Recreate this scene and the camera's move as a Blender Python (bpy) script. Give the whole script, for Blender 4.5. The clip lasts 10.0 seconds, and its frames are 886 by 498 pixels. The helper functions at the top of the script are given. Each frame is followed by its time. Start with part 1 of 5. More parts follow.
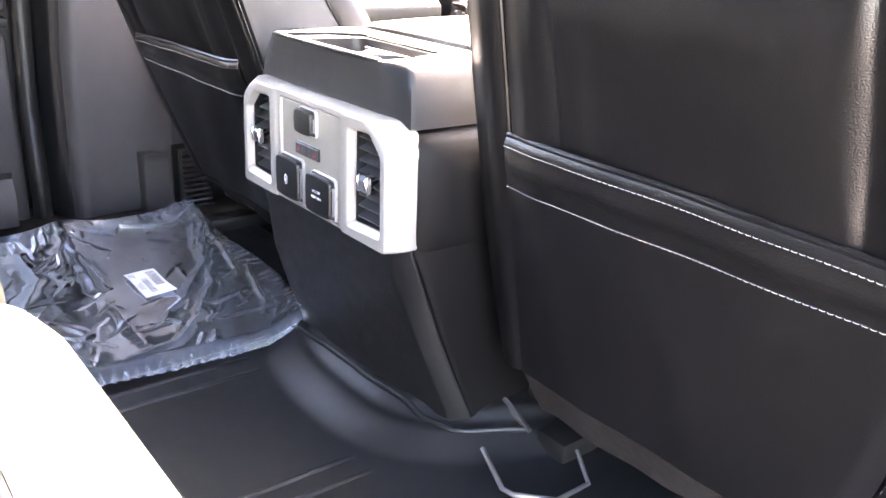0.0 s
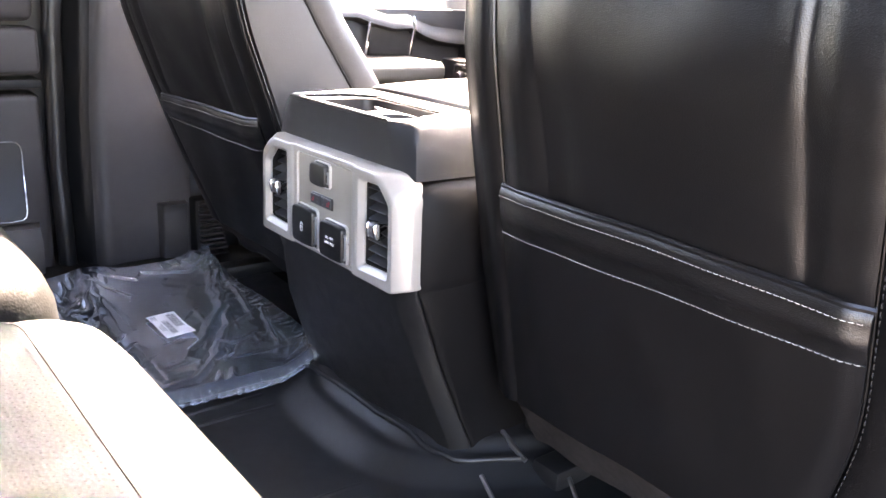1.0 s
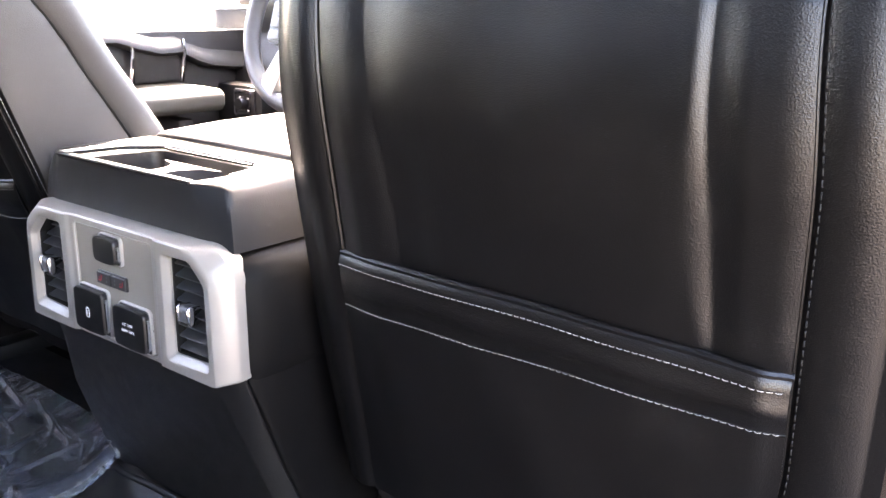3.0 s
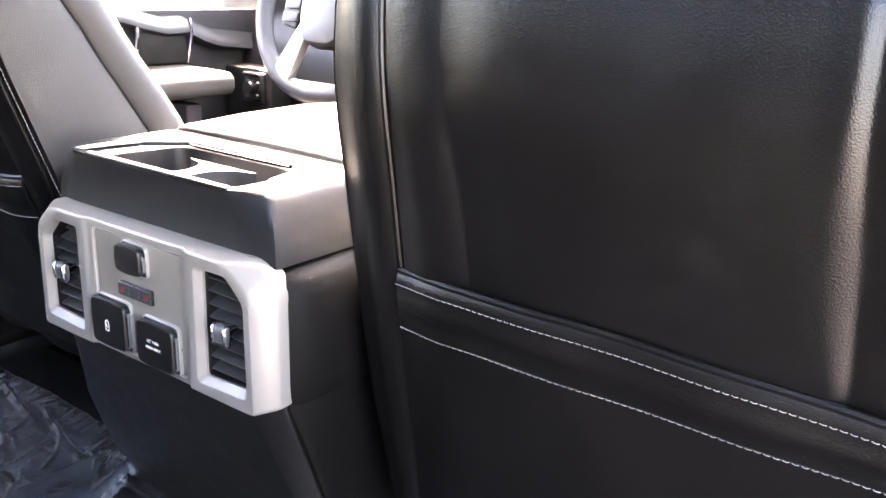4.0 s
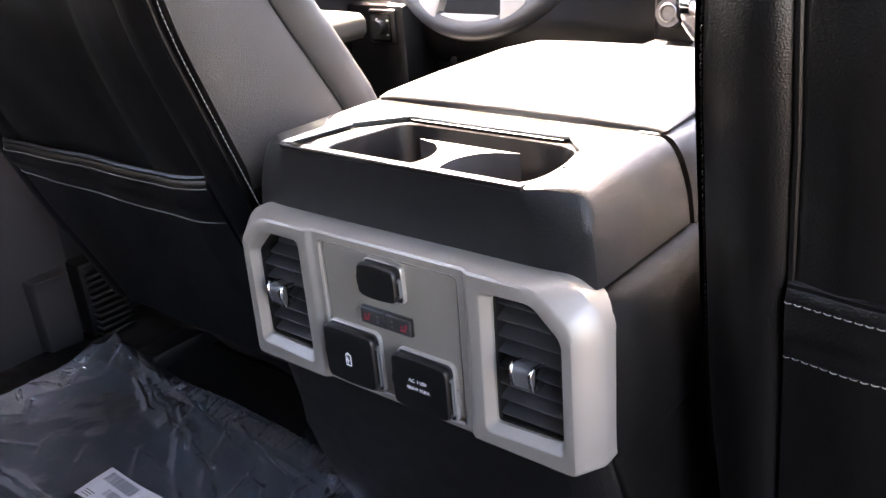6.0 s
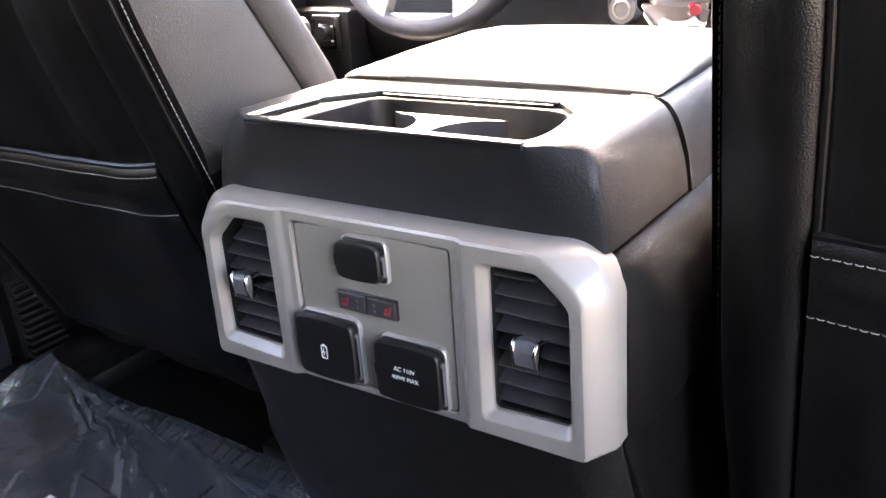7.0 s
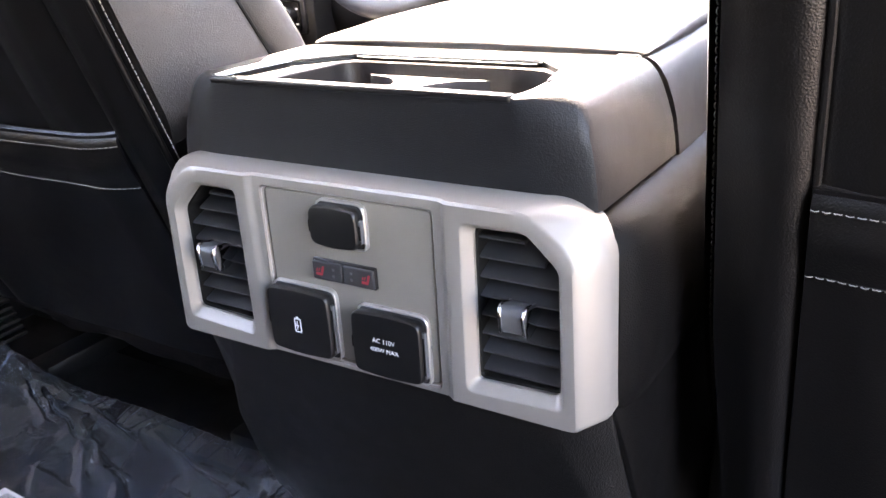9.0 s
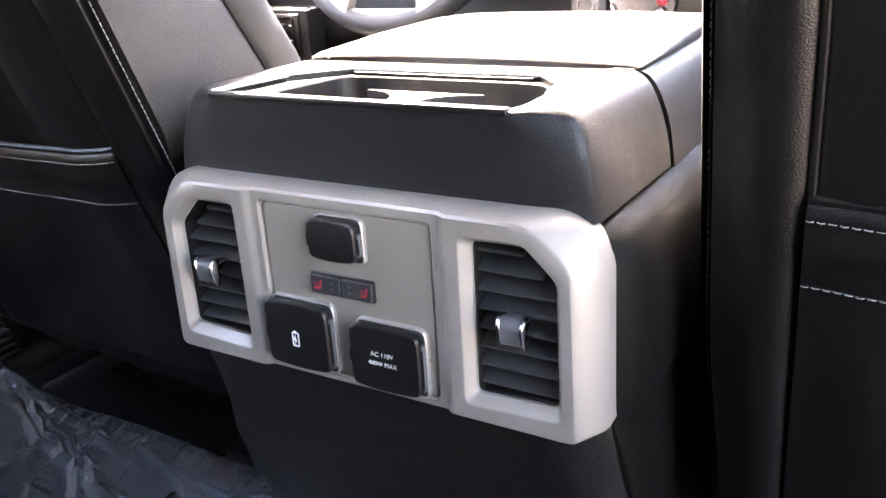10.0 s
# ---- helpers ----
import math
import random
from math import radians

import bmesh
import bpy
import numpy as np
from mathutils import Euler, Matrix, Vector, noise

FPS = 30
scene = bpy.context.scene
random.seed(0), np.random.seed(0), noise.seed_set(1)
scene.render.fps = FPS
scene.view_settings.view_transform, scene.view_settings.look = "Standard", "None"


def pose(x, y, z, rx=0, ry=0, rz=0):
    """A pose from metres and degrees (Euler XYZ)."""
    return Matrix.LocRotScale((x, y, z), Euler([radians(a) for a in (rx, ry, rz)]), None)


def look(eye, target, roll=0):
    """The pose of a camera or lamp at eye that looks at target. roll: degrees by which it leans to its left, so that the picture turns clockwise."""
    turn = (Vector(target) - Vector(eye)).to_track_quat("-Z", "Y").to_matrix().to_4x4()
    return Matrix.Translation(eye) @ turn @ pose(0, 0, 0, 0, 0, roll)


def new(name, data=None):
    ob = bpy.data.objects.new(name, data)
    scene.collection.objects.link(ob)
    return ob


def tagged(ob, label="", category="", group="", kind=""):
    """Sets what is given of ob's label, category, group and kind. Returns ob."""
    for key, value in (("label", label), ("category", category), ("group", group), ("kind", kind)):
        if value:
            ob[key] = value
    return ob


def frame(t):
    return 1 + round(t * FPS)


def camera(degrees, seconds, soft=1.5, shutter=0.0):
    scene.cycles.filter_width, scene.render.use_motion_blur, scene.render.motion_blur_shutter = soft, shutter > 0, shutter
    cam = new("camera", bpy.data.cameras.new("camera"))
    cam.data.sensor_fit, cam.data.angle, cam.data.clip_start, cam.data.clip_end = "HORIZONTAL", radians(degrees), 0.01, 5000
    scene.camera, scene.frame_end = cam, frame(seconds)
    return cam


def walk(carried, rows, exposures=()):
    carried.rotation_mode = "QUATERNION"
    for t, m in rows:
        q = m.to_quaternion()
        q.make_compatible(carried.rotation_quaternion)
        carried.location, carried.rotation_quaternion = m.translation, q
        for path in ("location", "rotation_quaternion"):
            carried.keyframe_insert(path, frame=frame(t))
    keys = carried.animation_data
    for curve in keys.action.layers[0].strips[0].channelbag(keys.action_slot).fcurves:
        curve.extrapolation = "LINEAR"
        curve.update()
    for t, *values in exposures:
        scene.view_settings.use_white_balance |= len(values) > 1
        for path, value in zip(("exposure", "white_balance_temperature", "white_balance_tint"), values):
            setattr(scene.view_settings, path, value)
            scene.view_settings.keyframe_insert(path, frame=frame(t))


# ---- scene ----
cam = camera(56.22, 10.0)
PATH = [
    (0, (0.7864, -0.4447, 0.5446), (0.0648, 0.1459, 0.1832), 3.00),
    (0.5, (0.8371, -0.4740, 0.5568), (0.1022, 0.1178, 0.2257), 3.13),
    (1, (0.8527, -0.4942, 0.5605), (0.1091, 0.1031, 0.2602), 2.91),
    (1.5, (0.8553, -0.4981, 0.5679), (0.1218, 0.1238, 0.2939), 2.44),
    (2, (0.8188, -0.4796, 0.5866), (0.1400, 0.2062, 0.3241), 1.00),
    (2.5, (0.7536, -0.4600, 0.5928), (0.1479, 0.2889, 0.3238), 0.62),
    (2.7, (0.7375, -0.4554, 0.5886), (0.1544, 0.3091, 0.3137), 0.85),
    (3.8, (0.6609, -0.4301, 0.5818), (0.1453, 0.3703, 0.2759), 3.36),
    (4, (0.6249, -0.4236, 0.5918), (0.0882, 0.3611, 0.2817), 2.67),
    (4.5, (0.5180, -0.3905, 0.6247), (-0.0981, 0.3244, 0.2940), -0.44),
    (5, (0.4557, -0.3659, 0.6222), (-0.1957, 0.2956, 0.2505), -3.48),
    (5.5, (0.4097, -0.3786, 0.6130), (-0.2125, 0.2913, 0.2078), -4.36),
    (7, (0.3212, -0.3789, 0.5424), (-0.2043, 0.3852, 0.1684), -4.00),
    (7.5, (0.3130, -0.3751, 0.5273), (-0.1976, 0.3982, 0.1514), -3.40),
    (8, (0.3061, -0.3704, 0.5172), (-0.1885, 0.4107, 0.1363), -3.05),
    (8.5, (0.3053, -0.3705, 0.5153), (-0.1824, 0.4156, 0.1354), -3.09),
    (9, (0.3021, -0.3728, 0.5136), (-0.1858, 0.4145, 0.1366), -3.33),
    (9.5, (0.3012, -0.3770, 0.5144), (-0.1838, 0.4158, 0.1453), -3.52),
    (10, (0.3006, -0.3767, 0.5133), (-0.1820, 0.4216, 0.1530), -3.43),
]
walk(cam, [(t, look(eye, target, roll)) for t, eye, target, roll in PATH], [(0.0, 6.78, 8100, 24), (0.5, 6.32, 8100, 24), (1.0, 6.06, 8100, 24), (1.5, 5.96, 8100, 24), (2.5, 5.77, 8100, 24), (4.0, 6.0, 8100, 24), (4.5, 5.24, 8100, 24), (5.5, 5.0, 8100, 24), (7.5, 5.57, 8100, 24), (10.0, 5.73, 8100, 24)])

# ---------------------------------------------------------------- light
SUN_EL, SUN_AZ = 50.0, -50.0  # degrees above the horizon, degrees to the right of straight ahead
world = bpy.data.worlds.new("sky")
scene.world = world
world.use_nodes = True
wn = world.node_tree.nodes
sky = wn.new("ShaderNodeTexSky")
sky.sky_type = "NISHITA"
sky.sun_disc = False
sky.sun_elevation = radians(SUN_EL)
sky.sun_rotation = radians(SUN_AZ)
world.node_tree.links.new(sky.outputs[0], wn["Background"].inputs[0])
wn["Background"].inputs[1].default_value = 0.085
sun = new("sun", bpy.data.lights.new("sun", "SUN"))
sun.data.energy = 5.0
sun.data.angle = radians(0.6)
sun.data.color = (1.0, 0.95, 0.87)
to_sun = Vector((math.cos(radians(SUN_EL)) * math.sin(radians(SUN_AZ)), math.cos(radians(SUN_EL)) * math.cos(radians(SUN_AZ)), math.sin(radians(SUN_EL))))
sun.matrix_world = look(to_sun * 20, (0, 0, 0))


# ---------------------------------------------------------------- materials
def material(name, base, rough=0.5, metal=0.0, spec=0.5, coat=0.0, vary=0.12, vary_scale=9.0, grain=0.0, grain_scale=700.0, kind="noise", dust=0.0, rough_vary=0.1):
    """A surface with slow tonal variation, fine relief and uneven gloss, in metres."""
    m = bpy.data.materials.new(name)
    m.use_nodes = True
    nt = m.node_tree
    n, l = nt.nodes, nt.links
    b = n["Principled BSDF"]
    b.inputs["Metallic"].default_value = metal
    b.inputs["Specular IOR Level"].default_value = spec
    b.inputs["Coat Weight"].default_value = coat
    tc = n.new("ShaderNodeTexCoord")
    slow = n.new("ShaderNodeTexNoise")
    slow.inputs["Scale"].default_value = vary_scale
    slow.inputs["Detail"].default_value = 6
    l.new(tc.outputs["Object"], slow.inputs["Vector"])
    ramp = n.new("ShaderNodeMapRange")
    ramp.inputs["From Min"].default_value, ramp.inputs["From Max"].default_value = 0.3, 0.7
    ramp.inputs["To Min"].default_value, ramp.inputs["To Max"].default_value = 1 - vary, 1 + vary
    l.new(slow.outputs["Fac"], ramp.inputs["Value"])
    mul = n.new("ShaderNodeVectorMath")
    mul.operation = "SCALE"
    mul.inputs[0].default_value = base
    l.new(ramp.outputs[0], mul.inputs["Scale"])
    colour = mul.outputs[0]
    if dust:
        spots = n.new("ShaderNodeTexNoise")
        spots.inputs["Scale"].default_value = 900
        spots.inputs["Detail"].default_value = 2
        l.new(tc.outputs["Object"], spots.inputs["Vector"])
        cut = n.new("ShaderNodeMapRange")
        cut.inputs["From Min"].default_value, cut.inputs["From Max"].default_value = 0.70, 0.80
        cut.inputs["To Max"].default_value = dust
        l.new(spots.outputs["Fac"], cut.inputs["Value"])
        mix = n.new("ShaderNodeMix")
        mix.data_type = "RGBA"
        l.new(cut.outputs[0], mix.inputs["Factor"])
        l.new(colour, mix.inputs["A"])
        mix.inputs["B"].default_value = (0.35, 0.33, 0.3, 1)
        colour = mix.outputs["Result"]
    l.new(colour, b.inputs["Base Color"])
    rr = n.new("ShaderNodeMapRange")
    rr.inputs["From Min"].default_value, rr.inputs["From Max"].default_value = 0.3, 0.7
    rr.inputs["To Min"].default_value, rr.inputs["To Max"].default_value = rough * (1 - rough_vary), rough * (1 + rough_vary)
    mid = n.new("ShaderNodeTexNoise")
    mid.inputs["Scale"].default_value = vary_scale * 6
    mid.inputs["Detail"].default_value = 4
    l.new(tc.outputs["Object"], mid.inputs["Vector"])
    l.new(mid.outputs["Fac"], rr.inputs["Value"])
    l.new(rr.outputs[0], b.inputs["Roughness"])
    if grain:
        if kind == "leather":
            g = n.new("ShaderNodeTexVoronoi")
            g.feature = "F1"
            g.inputs["Scale"].default_value = grain_scale
            out = g.outputs["Distance"]
        else:
            g = n.new("ShaderNodeTexNoise")
            g.inputs["Scale"].default_value = grain_scale
            g.inputs["Detail"].default_value = 3
            out = g.outputs["Fac"]
        if kind == "leather":
            warp = n.new("ShaderNodeTexNoise")
            warp.inputs["Scale"].default_value = grain_scale * 0.35
            warp.inputs["Detail"].default_value = 3
            l.new(tc.outputs["Object"], warp.inputs["Vector"])
            add = n.new("ShaderNodeMix")
            add.data_type = "VECTOR"
            add.inputs["Factor"].default_value = 0.0014
            l.new(tc.outputs["Object"], add.inputs["A"])
            l.new(warp.outputs["Color"], add.inputs["B"])
            l.new(add.outputs["Result"], g.inputs["Vector"])
        else:
            l.new(tc.outputs["Object"], g.inputs["Vector"])
        bump = n.new("ShaderNodeBump")
        bump.inputs["Strength"].default_value = grain
        bump.inputs["Distance"].default_value = 0.0007
        l.new(out, bump.inputs["Height"])
        l.new(bump.outputs[0], b.inputs["Normal"])
    return m


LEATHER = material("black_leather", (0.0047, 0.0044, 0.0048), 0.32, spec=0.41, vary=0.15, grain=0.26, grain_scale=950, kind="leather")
LEATHER_TRIM = material("black_grained_vinyl", (0.0086, 0.0091, 0.0110), 0.43, spec=0.33, vary=0.1, grain=0.27, grain_scale=1050, kind="leather")
# seat sides towards the console: the light falling there is put into this grey
SIDE_LEATHER = material("lit_side_vinyl", (0.037, 0.0345, 0.0330), 0.45, spec=0.4, vary=0.1, grain=0.30, grain_scale=860, kind="leather")
# console sides, darkened in colour for the shade of the seat gap
SIDE_TRIM = material("shaded_console_side_vinyl", (0.0040, 0.0038, 0.0041), 0.50, spec=0.10, vary=0.1, grain=0.42, grain_scale=1050, kind="leather")
# bench insert: its bluish grey tint puts the shade there into the colour
PERFORATED = material("shaded_perforated_leather", (0.0058, 0.0062, 0.0073), 0.75, spec=0.03, grain=0.12, grain_scale=520, kind="leather")
BENCH = material("bench_leather", (0.0068, 0.0066, 0.0057), 0.7, spec=0.08, grain=0.25, grain_scale=520, kind="leather")
PLASTIC = material("black_moulded_plastic", (0.0075, 0.0074, 0.0080), 0.43, spec=0.4, grain=0.25, grain_scale=900)
COVER = material("grained_black_cover", (0.0075, 0.0074, 0.0080), 0.43, spec=0.4, grain=0.45, grain_scale=1000, kind="leather")
PLASTIC_SIDE = material("dark_side_trim", (0.0085, 0.0082, 0.0092), 0.34, spec=0.45, grain=0.25, grain_scale=900)
PILLAR = material("grey_trim_plastic", (0.030, 0.0271, 0.0286), 0.55, spec=0.4, grain=0.3, grain_scale=800)
SATIN = material("satin_black_plastic", (0.006, 0.006, 0.0065), 0.40, spec=0.5, vary=0.08, dust=0.02)
SLAT = material("vent_slat_plastic", (0.038, 0.0385, 0.041), 0.38, spec=0.5, grain=0.1, grain_scale=900)
GREY_TAB = material("grey_tab_plastic", (0.10, 0.102, 0.108), 0.4, spec=0.5)
VOID = material("duct_black", (0.006, 0.006, 0.006), 0.7, spec=0.2)
SILVER = material("satin_silver_paint", (0.335, 0.312, 0.288), 0.42, metal=0.35, spec=0.45, vary=0.04, grain=0.10, grain_scale=2500)
PANEL = material("satin_grey_paint", (0.285, 0.262, 0.232), 0.46, metal=0.3, spec=0.5, vary=0.04, grain=0.05, grain_scale=2500)
RIM = material("bright_satin_rim", (0.52, 0.50, 0.48), 0.3, metal=0.6, vary=0.03)
CHROME = material("chrome", (0.80, 0.80, 0.82), 0.08, metal=1.0, vary=0.02)
BRIGHT = material("bright_satin_trim", (0.88, 0.88, 0.89), 0.34, metal=0.85, vary=0.02)
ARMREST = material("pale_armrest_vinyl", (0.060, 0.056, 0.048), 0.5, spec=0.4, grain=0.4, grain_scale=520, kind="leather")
STEEL = material("worn_steel", (0.32, 0.315, 0.31), 0.42, metal=1.0, vary=0.2)
RUBBER = material("liner_rubber", (0.0088, 0.0092, 0.0100), 0.42, spec=0.30, grain=0.2, grain_scale=700, dust=0.05)
GREYRUBBER = material("grey_rubber", (0.036, 0.037, 0.040), 0.5, spec=0.4)
CARPET = material("dark_carpet", (0.010, 0.0095, 0.0095), 0.95, spec=0.1, vary=0.4, vary_scale=60, grain=1.0, grain_scale=1300)
PINHOLE = material("pinhole_black", (0.0012, 0.0012, 0.0013), 0.9, spec=0.02)
FELT = material("grey_felt", (0.020, 0.0175, 0.0180), 0.95, spec=0.1, vary=0.35, vary_scale=90, grain=1.0, grain_scale=1100)
DARK_THREAD = material("dark_thread", (0.016, 0.0155, 0.0155), 0.7, spec=0.2)
THREAD = material("pale_thread", (0.30, 0.29, 0.275), 0.7, spec=0.2, vary=0.15, vary_scale=300)
PRINT = material("white_print", (0.8, 0.8, 0.8), 0.5)
REDPRINT = material("red_print", (0.38, 0.035, 0.05), 0.5)
PAPER = material("white_paper", (0.78, 0.77, 0.80), 0.7, spec=0.2, vary=0.06, vary_scale=40)
INK = material("grey_ink", (0.16, 0.16, 0.18), 0.6)
MAT = material("navy_carpet_mat", (0.014, 0.017, 0.024), 0.9, spec=0.1, vary=0.25, vary_scale=30, grain=0.8, grain_scale=900)
HEADLINER = material("grey_headliner", (0.12, 0.115, 0.115), 0.9, spec=0.1, grain=0.5, grain_scale=900)
BODYPAINT = material("outer_paint", (0.25, 0.26, 0.28), 0.25, metal=0.3, coat=0.8)
ASPHALT = material("worn_asphalt", (0.105, 0.095, 0.087), 0.9, spec=0.2, vary=0.25, vary_scale=1.3, grain=0.8, grain_scale=120)
DASH = material("dash_vinyl", (0.010, 0.010, 0.0105), 0.5, spec=0.4, grain=0.4, grain_scale=450, kind="leather")
# darker copy for the dash and knee area; the shade is in its colour
DASH_SHADE = material("shade_black_dash_plastic", (0.0030, 0.0030, 0.0032), 0.45, spec=0.25, grain=0.3, grain_scale=700)
WHEEL_LEATHER = material("wheel_leather", (0.033, 0.035, 0.039), 0.42, spec=0.45, grain=0.3, grain_scale=600, kind="leather")

GLASS = bpy.data.materials.new("window_glass")
GLASS.use_nodes = True
gb = GLASS.node_tree.nodes["Principled BSDF"]
gb.inputs["Transmission Weight"].default_value = 1.0
gb.inputs["Roughness"].default_value = 0.0
gb.inputs["IOR"].default_value = 1.1
gb.inputs["Base Color"].default_value = (0.93, 0.96, 0.95, 1)

SIDE_TINT = GLASS.copy()
SIDE_TINT.name = "light_tinted_glass"
SIDE_TINT.node_tree.nodes["Principled BSDF"].inputs["Base Color"].default_value = (0.70, 0.72, 0.70, 1)

TINT = bpy.data.materials.new("privacy_glass")
TINT.use_nodes = True
tb = TINT.node_tree.nodes["Principled BSDF"]
tb.inputs["Transmission Weight"].default_value = 1.0
tb.inputs["Roughness"].default_value = 0.0
tb.inputs["IOR"].default_value = 1.1
tb.inputs["Base Color"].default_value = (0.48, 0.49, 0.48, 1)

FILM = bpy.data.materials.new("clear_plastic_film")
FILM.use_nodes = True
fn_, fl = FILM.node_tree.nodes, FILM.node_tree.links
for node in list(fn_):
    if node.type != "OUTPUT_MATERIAL":
        fn_.remove(node)
f_out = [x for x in fn_ if x.type == "OUTPUT_MATERIAL"][0]
f_clear = fn_.new("ShaderNodeBsdfTransparent")
f_clear.inputs[0].default_value = (0.86, 0.87, 0.9, 1)
f_gloss = fn_.new("ShaderNodeBsdfGlossy")
f_gloss.inputs["Roughness"].default_value = 0.09
f_fres = fn_.new("ShaderNodeFresnel")
f_fres.inputs["IOR"].default_value = 1.15
f_gloss.inputs["Color"].default_value = (0.82, 0.88, 1.0, 1)
f_mix = fn_.new("ShaderNodeMixShader")
f_tc = fn_.new("ShaderNodeTexCoord")
f_no = fn_.new("ShaderNodeTexNoise")
f_no.inputs["Scale"].default_value = 26
f_no.inputs["Detail"].default_value = 5
f_no.inputs["Distortion"].default_value = 1.2
f_bu = fn_.new("ShaderNodeBump")
f_bu.inputs["Strength"].default_value = 0.16
f_bu.inputs["Distance"].default_value = 0.004
fl.new(f_tc.outputs["Object"], f_no.inputs["Vector"])
fl.new(f_no.outputs["Fac"], f_bu.inputs["Height"])
fl.new(f_bu.outputs[0], f_gloss.inputs["Normal"])
fl.new(f_bu.outputs[0], f_fres.inputs["Normal"])
fl.new(f_fres.outputs[0], f_mix.inputs[0])
fl.new(f_clear.outputs[0], f_mix.inputs[1])
fl.new(f_gloss.outputs[0], f_mix.inputs[2])
f_haze = fn_.new("ShaderNodeBsdfDiffuse")
f_haze.inputs[0].default_value = (0.43, 0.49, 0.56, 1)
f_mix2 = fn_.new("ShaderNodeMixShader")
# thin wandering lines whiten the film along fine creases, in place of glints
f_cr = fn_.new("ShaderNodeTexNoise")
f_cr.inputs["Scale"].default_value = 13
f_cr.inputs["Detail"].default_value = 3
f_cr.inputs["Distortion"].default_value = 0.6
f_off = fn_.new("ShaderNodeMath")
f_off.operation = "SUBTRACT"
f_off.inputs[1].default_value = 0.5
f_abs = fn_.new("ShaderNodeMath")
f_abs.operation = "ABSOLUTE"
f_map = fn_.new("ShaderNodeMapRange")
f_map.inputs["From Max"].default_value = 0.022
f_map.inputs["To Min"].default_value, f_map.inputs["To Max"].default_value = 0.13, 0.052
fl.new(f_tc.outputs["Object"], f_cr.inputs["Vector"])
fl.new(f_cr.outputs["Fac"], f_off.inputs[0])
fl.new(f_off.outputs[0], f_abs.inputs[0])
fl.new(f_abs.outputs[0], f_map.inputs["Value"])
# pointiness adds pale haze on the ridges, a glint put into the colour
f_geo = fn_.new("ShaderNodeNewGeometry")
f_pt = fn_.new("ShaderNodeMapRange")
f_pt.inputs["From Min"].default_value, f_pt.inputs["From Max"].default_value = 0.501, 0.522
f_pt.inputs["To Max"].default_value = 0.30
f_add = fn_.new("ShaderNodeMath")
f_add.operation = "ADD"
fl.new(f_geo.outputs["Pointiness"], f_pt.inputs["Value"])
fl.new(f_map.outputs[0], f_add.inputs[0])
fl.new(f_pt.outputs[0], f_add.inputs[1])
fl.new(f_add.outputs[0], f_mix2.inputs[0])
fl.new(f_mix.outputs[0], f_mix2.inputs[1])
fl.new(f_haze.outputs[0], f_mix2.inputs[2])
fl.new(f_mix2.outputs[0], f_out.inputs[0])


# ---------------------------------------------------------------- mesh helpers
def finish(name, bm, mat, sharp=38.0, weld=True):
    if weld:
        bmesh.ops.remove_doubles(bm, verts=bm.verts, dist=1e-6)
    bmesh.ops.recalc_face_normals(bm, faces=bm.faces)
    for fc in bm.faces:
        fc.smooth = True
    for e in bm.edges:
        if len(e.link_faces) == 2 and e.calc_face_angle(0.0) > radians(sharp):
            e.smooth = False
    me = bpy.data.meshes.new(name)
    bm.to_mesh(me)
    bm.free()
    me.materials.append(mat)
    return me


def part(name, bm, mat, parent, label="", sharp=38.0, kind=""):
    """One mesh object under a thing or a part; its mesh is in world coordinates."""
    ob = new(name, finish(name, bm, mat, sharp))
    ob.parent = parent
    base = parent
    while base.parent:
        base = base.parent
    ob.matrix_parent_inverse = Matrix.Translation(-Vector(base.location)) if parent is base else Matrix.Identity(4)
    return tagged(ob, label=label, kind=kind)


def thing(name, at, label, category, group="", kind=""):
    ob = new(name)
    ob.empty_display_size = 0.05
    ob.location = at
    return tagged(ob, label, category, group, kind)


def solid(name, bm, mat, label, category, kind="", sharp=38.0):
    return tagged(new(name, finish(name, bm, mat, sharp)), label, category, "", kind)


def bevel(bm, off, seg=2, angle=30.0):
    es = [e for e in bm.edges if len(e.link_faces) == 2 and e.calc_face_angle(0.0) > radians(angle)]
    if es:
        bmesh.ops.bevel(bm, geom=es, offset=off, segments=seg, profile=0.5, affect="EDGES", clamp_overlap=True)


def box(x0, x1, y0, y1, z0, z1, off=0.0, seg=2, bm=None):
    own = bmesh.new()
    v = [own.verts.new((x, y, z)) for x in (x0, x1) for y in (y0, y1) for z in (z0, z1)]
    for q in ((0, 1, 3, 2), (4, 6, 7, 5), (0, 4, 5, 1), (2, 3, 7, 6), (0, 2, 6, 4), (1, 5, 7, 3)):
        own.faces.new([v[i] for i in q])
    bmesh.ops.recalc_face_normals(own, faces=own.faces)
    if off:
        bevel(own, off, seg)
    return join(bm, own)


def join(bm, own, m=None):
    """Adds own to bm (or returns own), moved by m."""
    if m is not None:
        own.transform(m)
    if bm is None:
        return own
    me = bpy.data.meshes.new("tmp")
    own.to_mesh(me)
    own.free()
    bm.from_mesh(me)
    bpy.data.meshes.remove(me)
    return bm


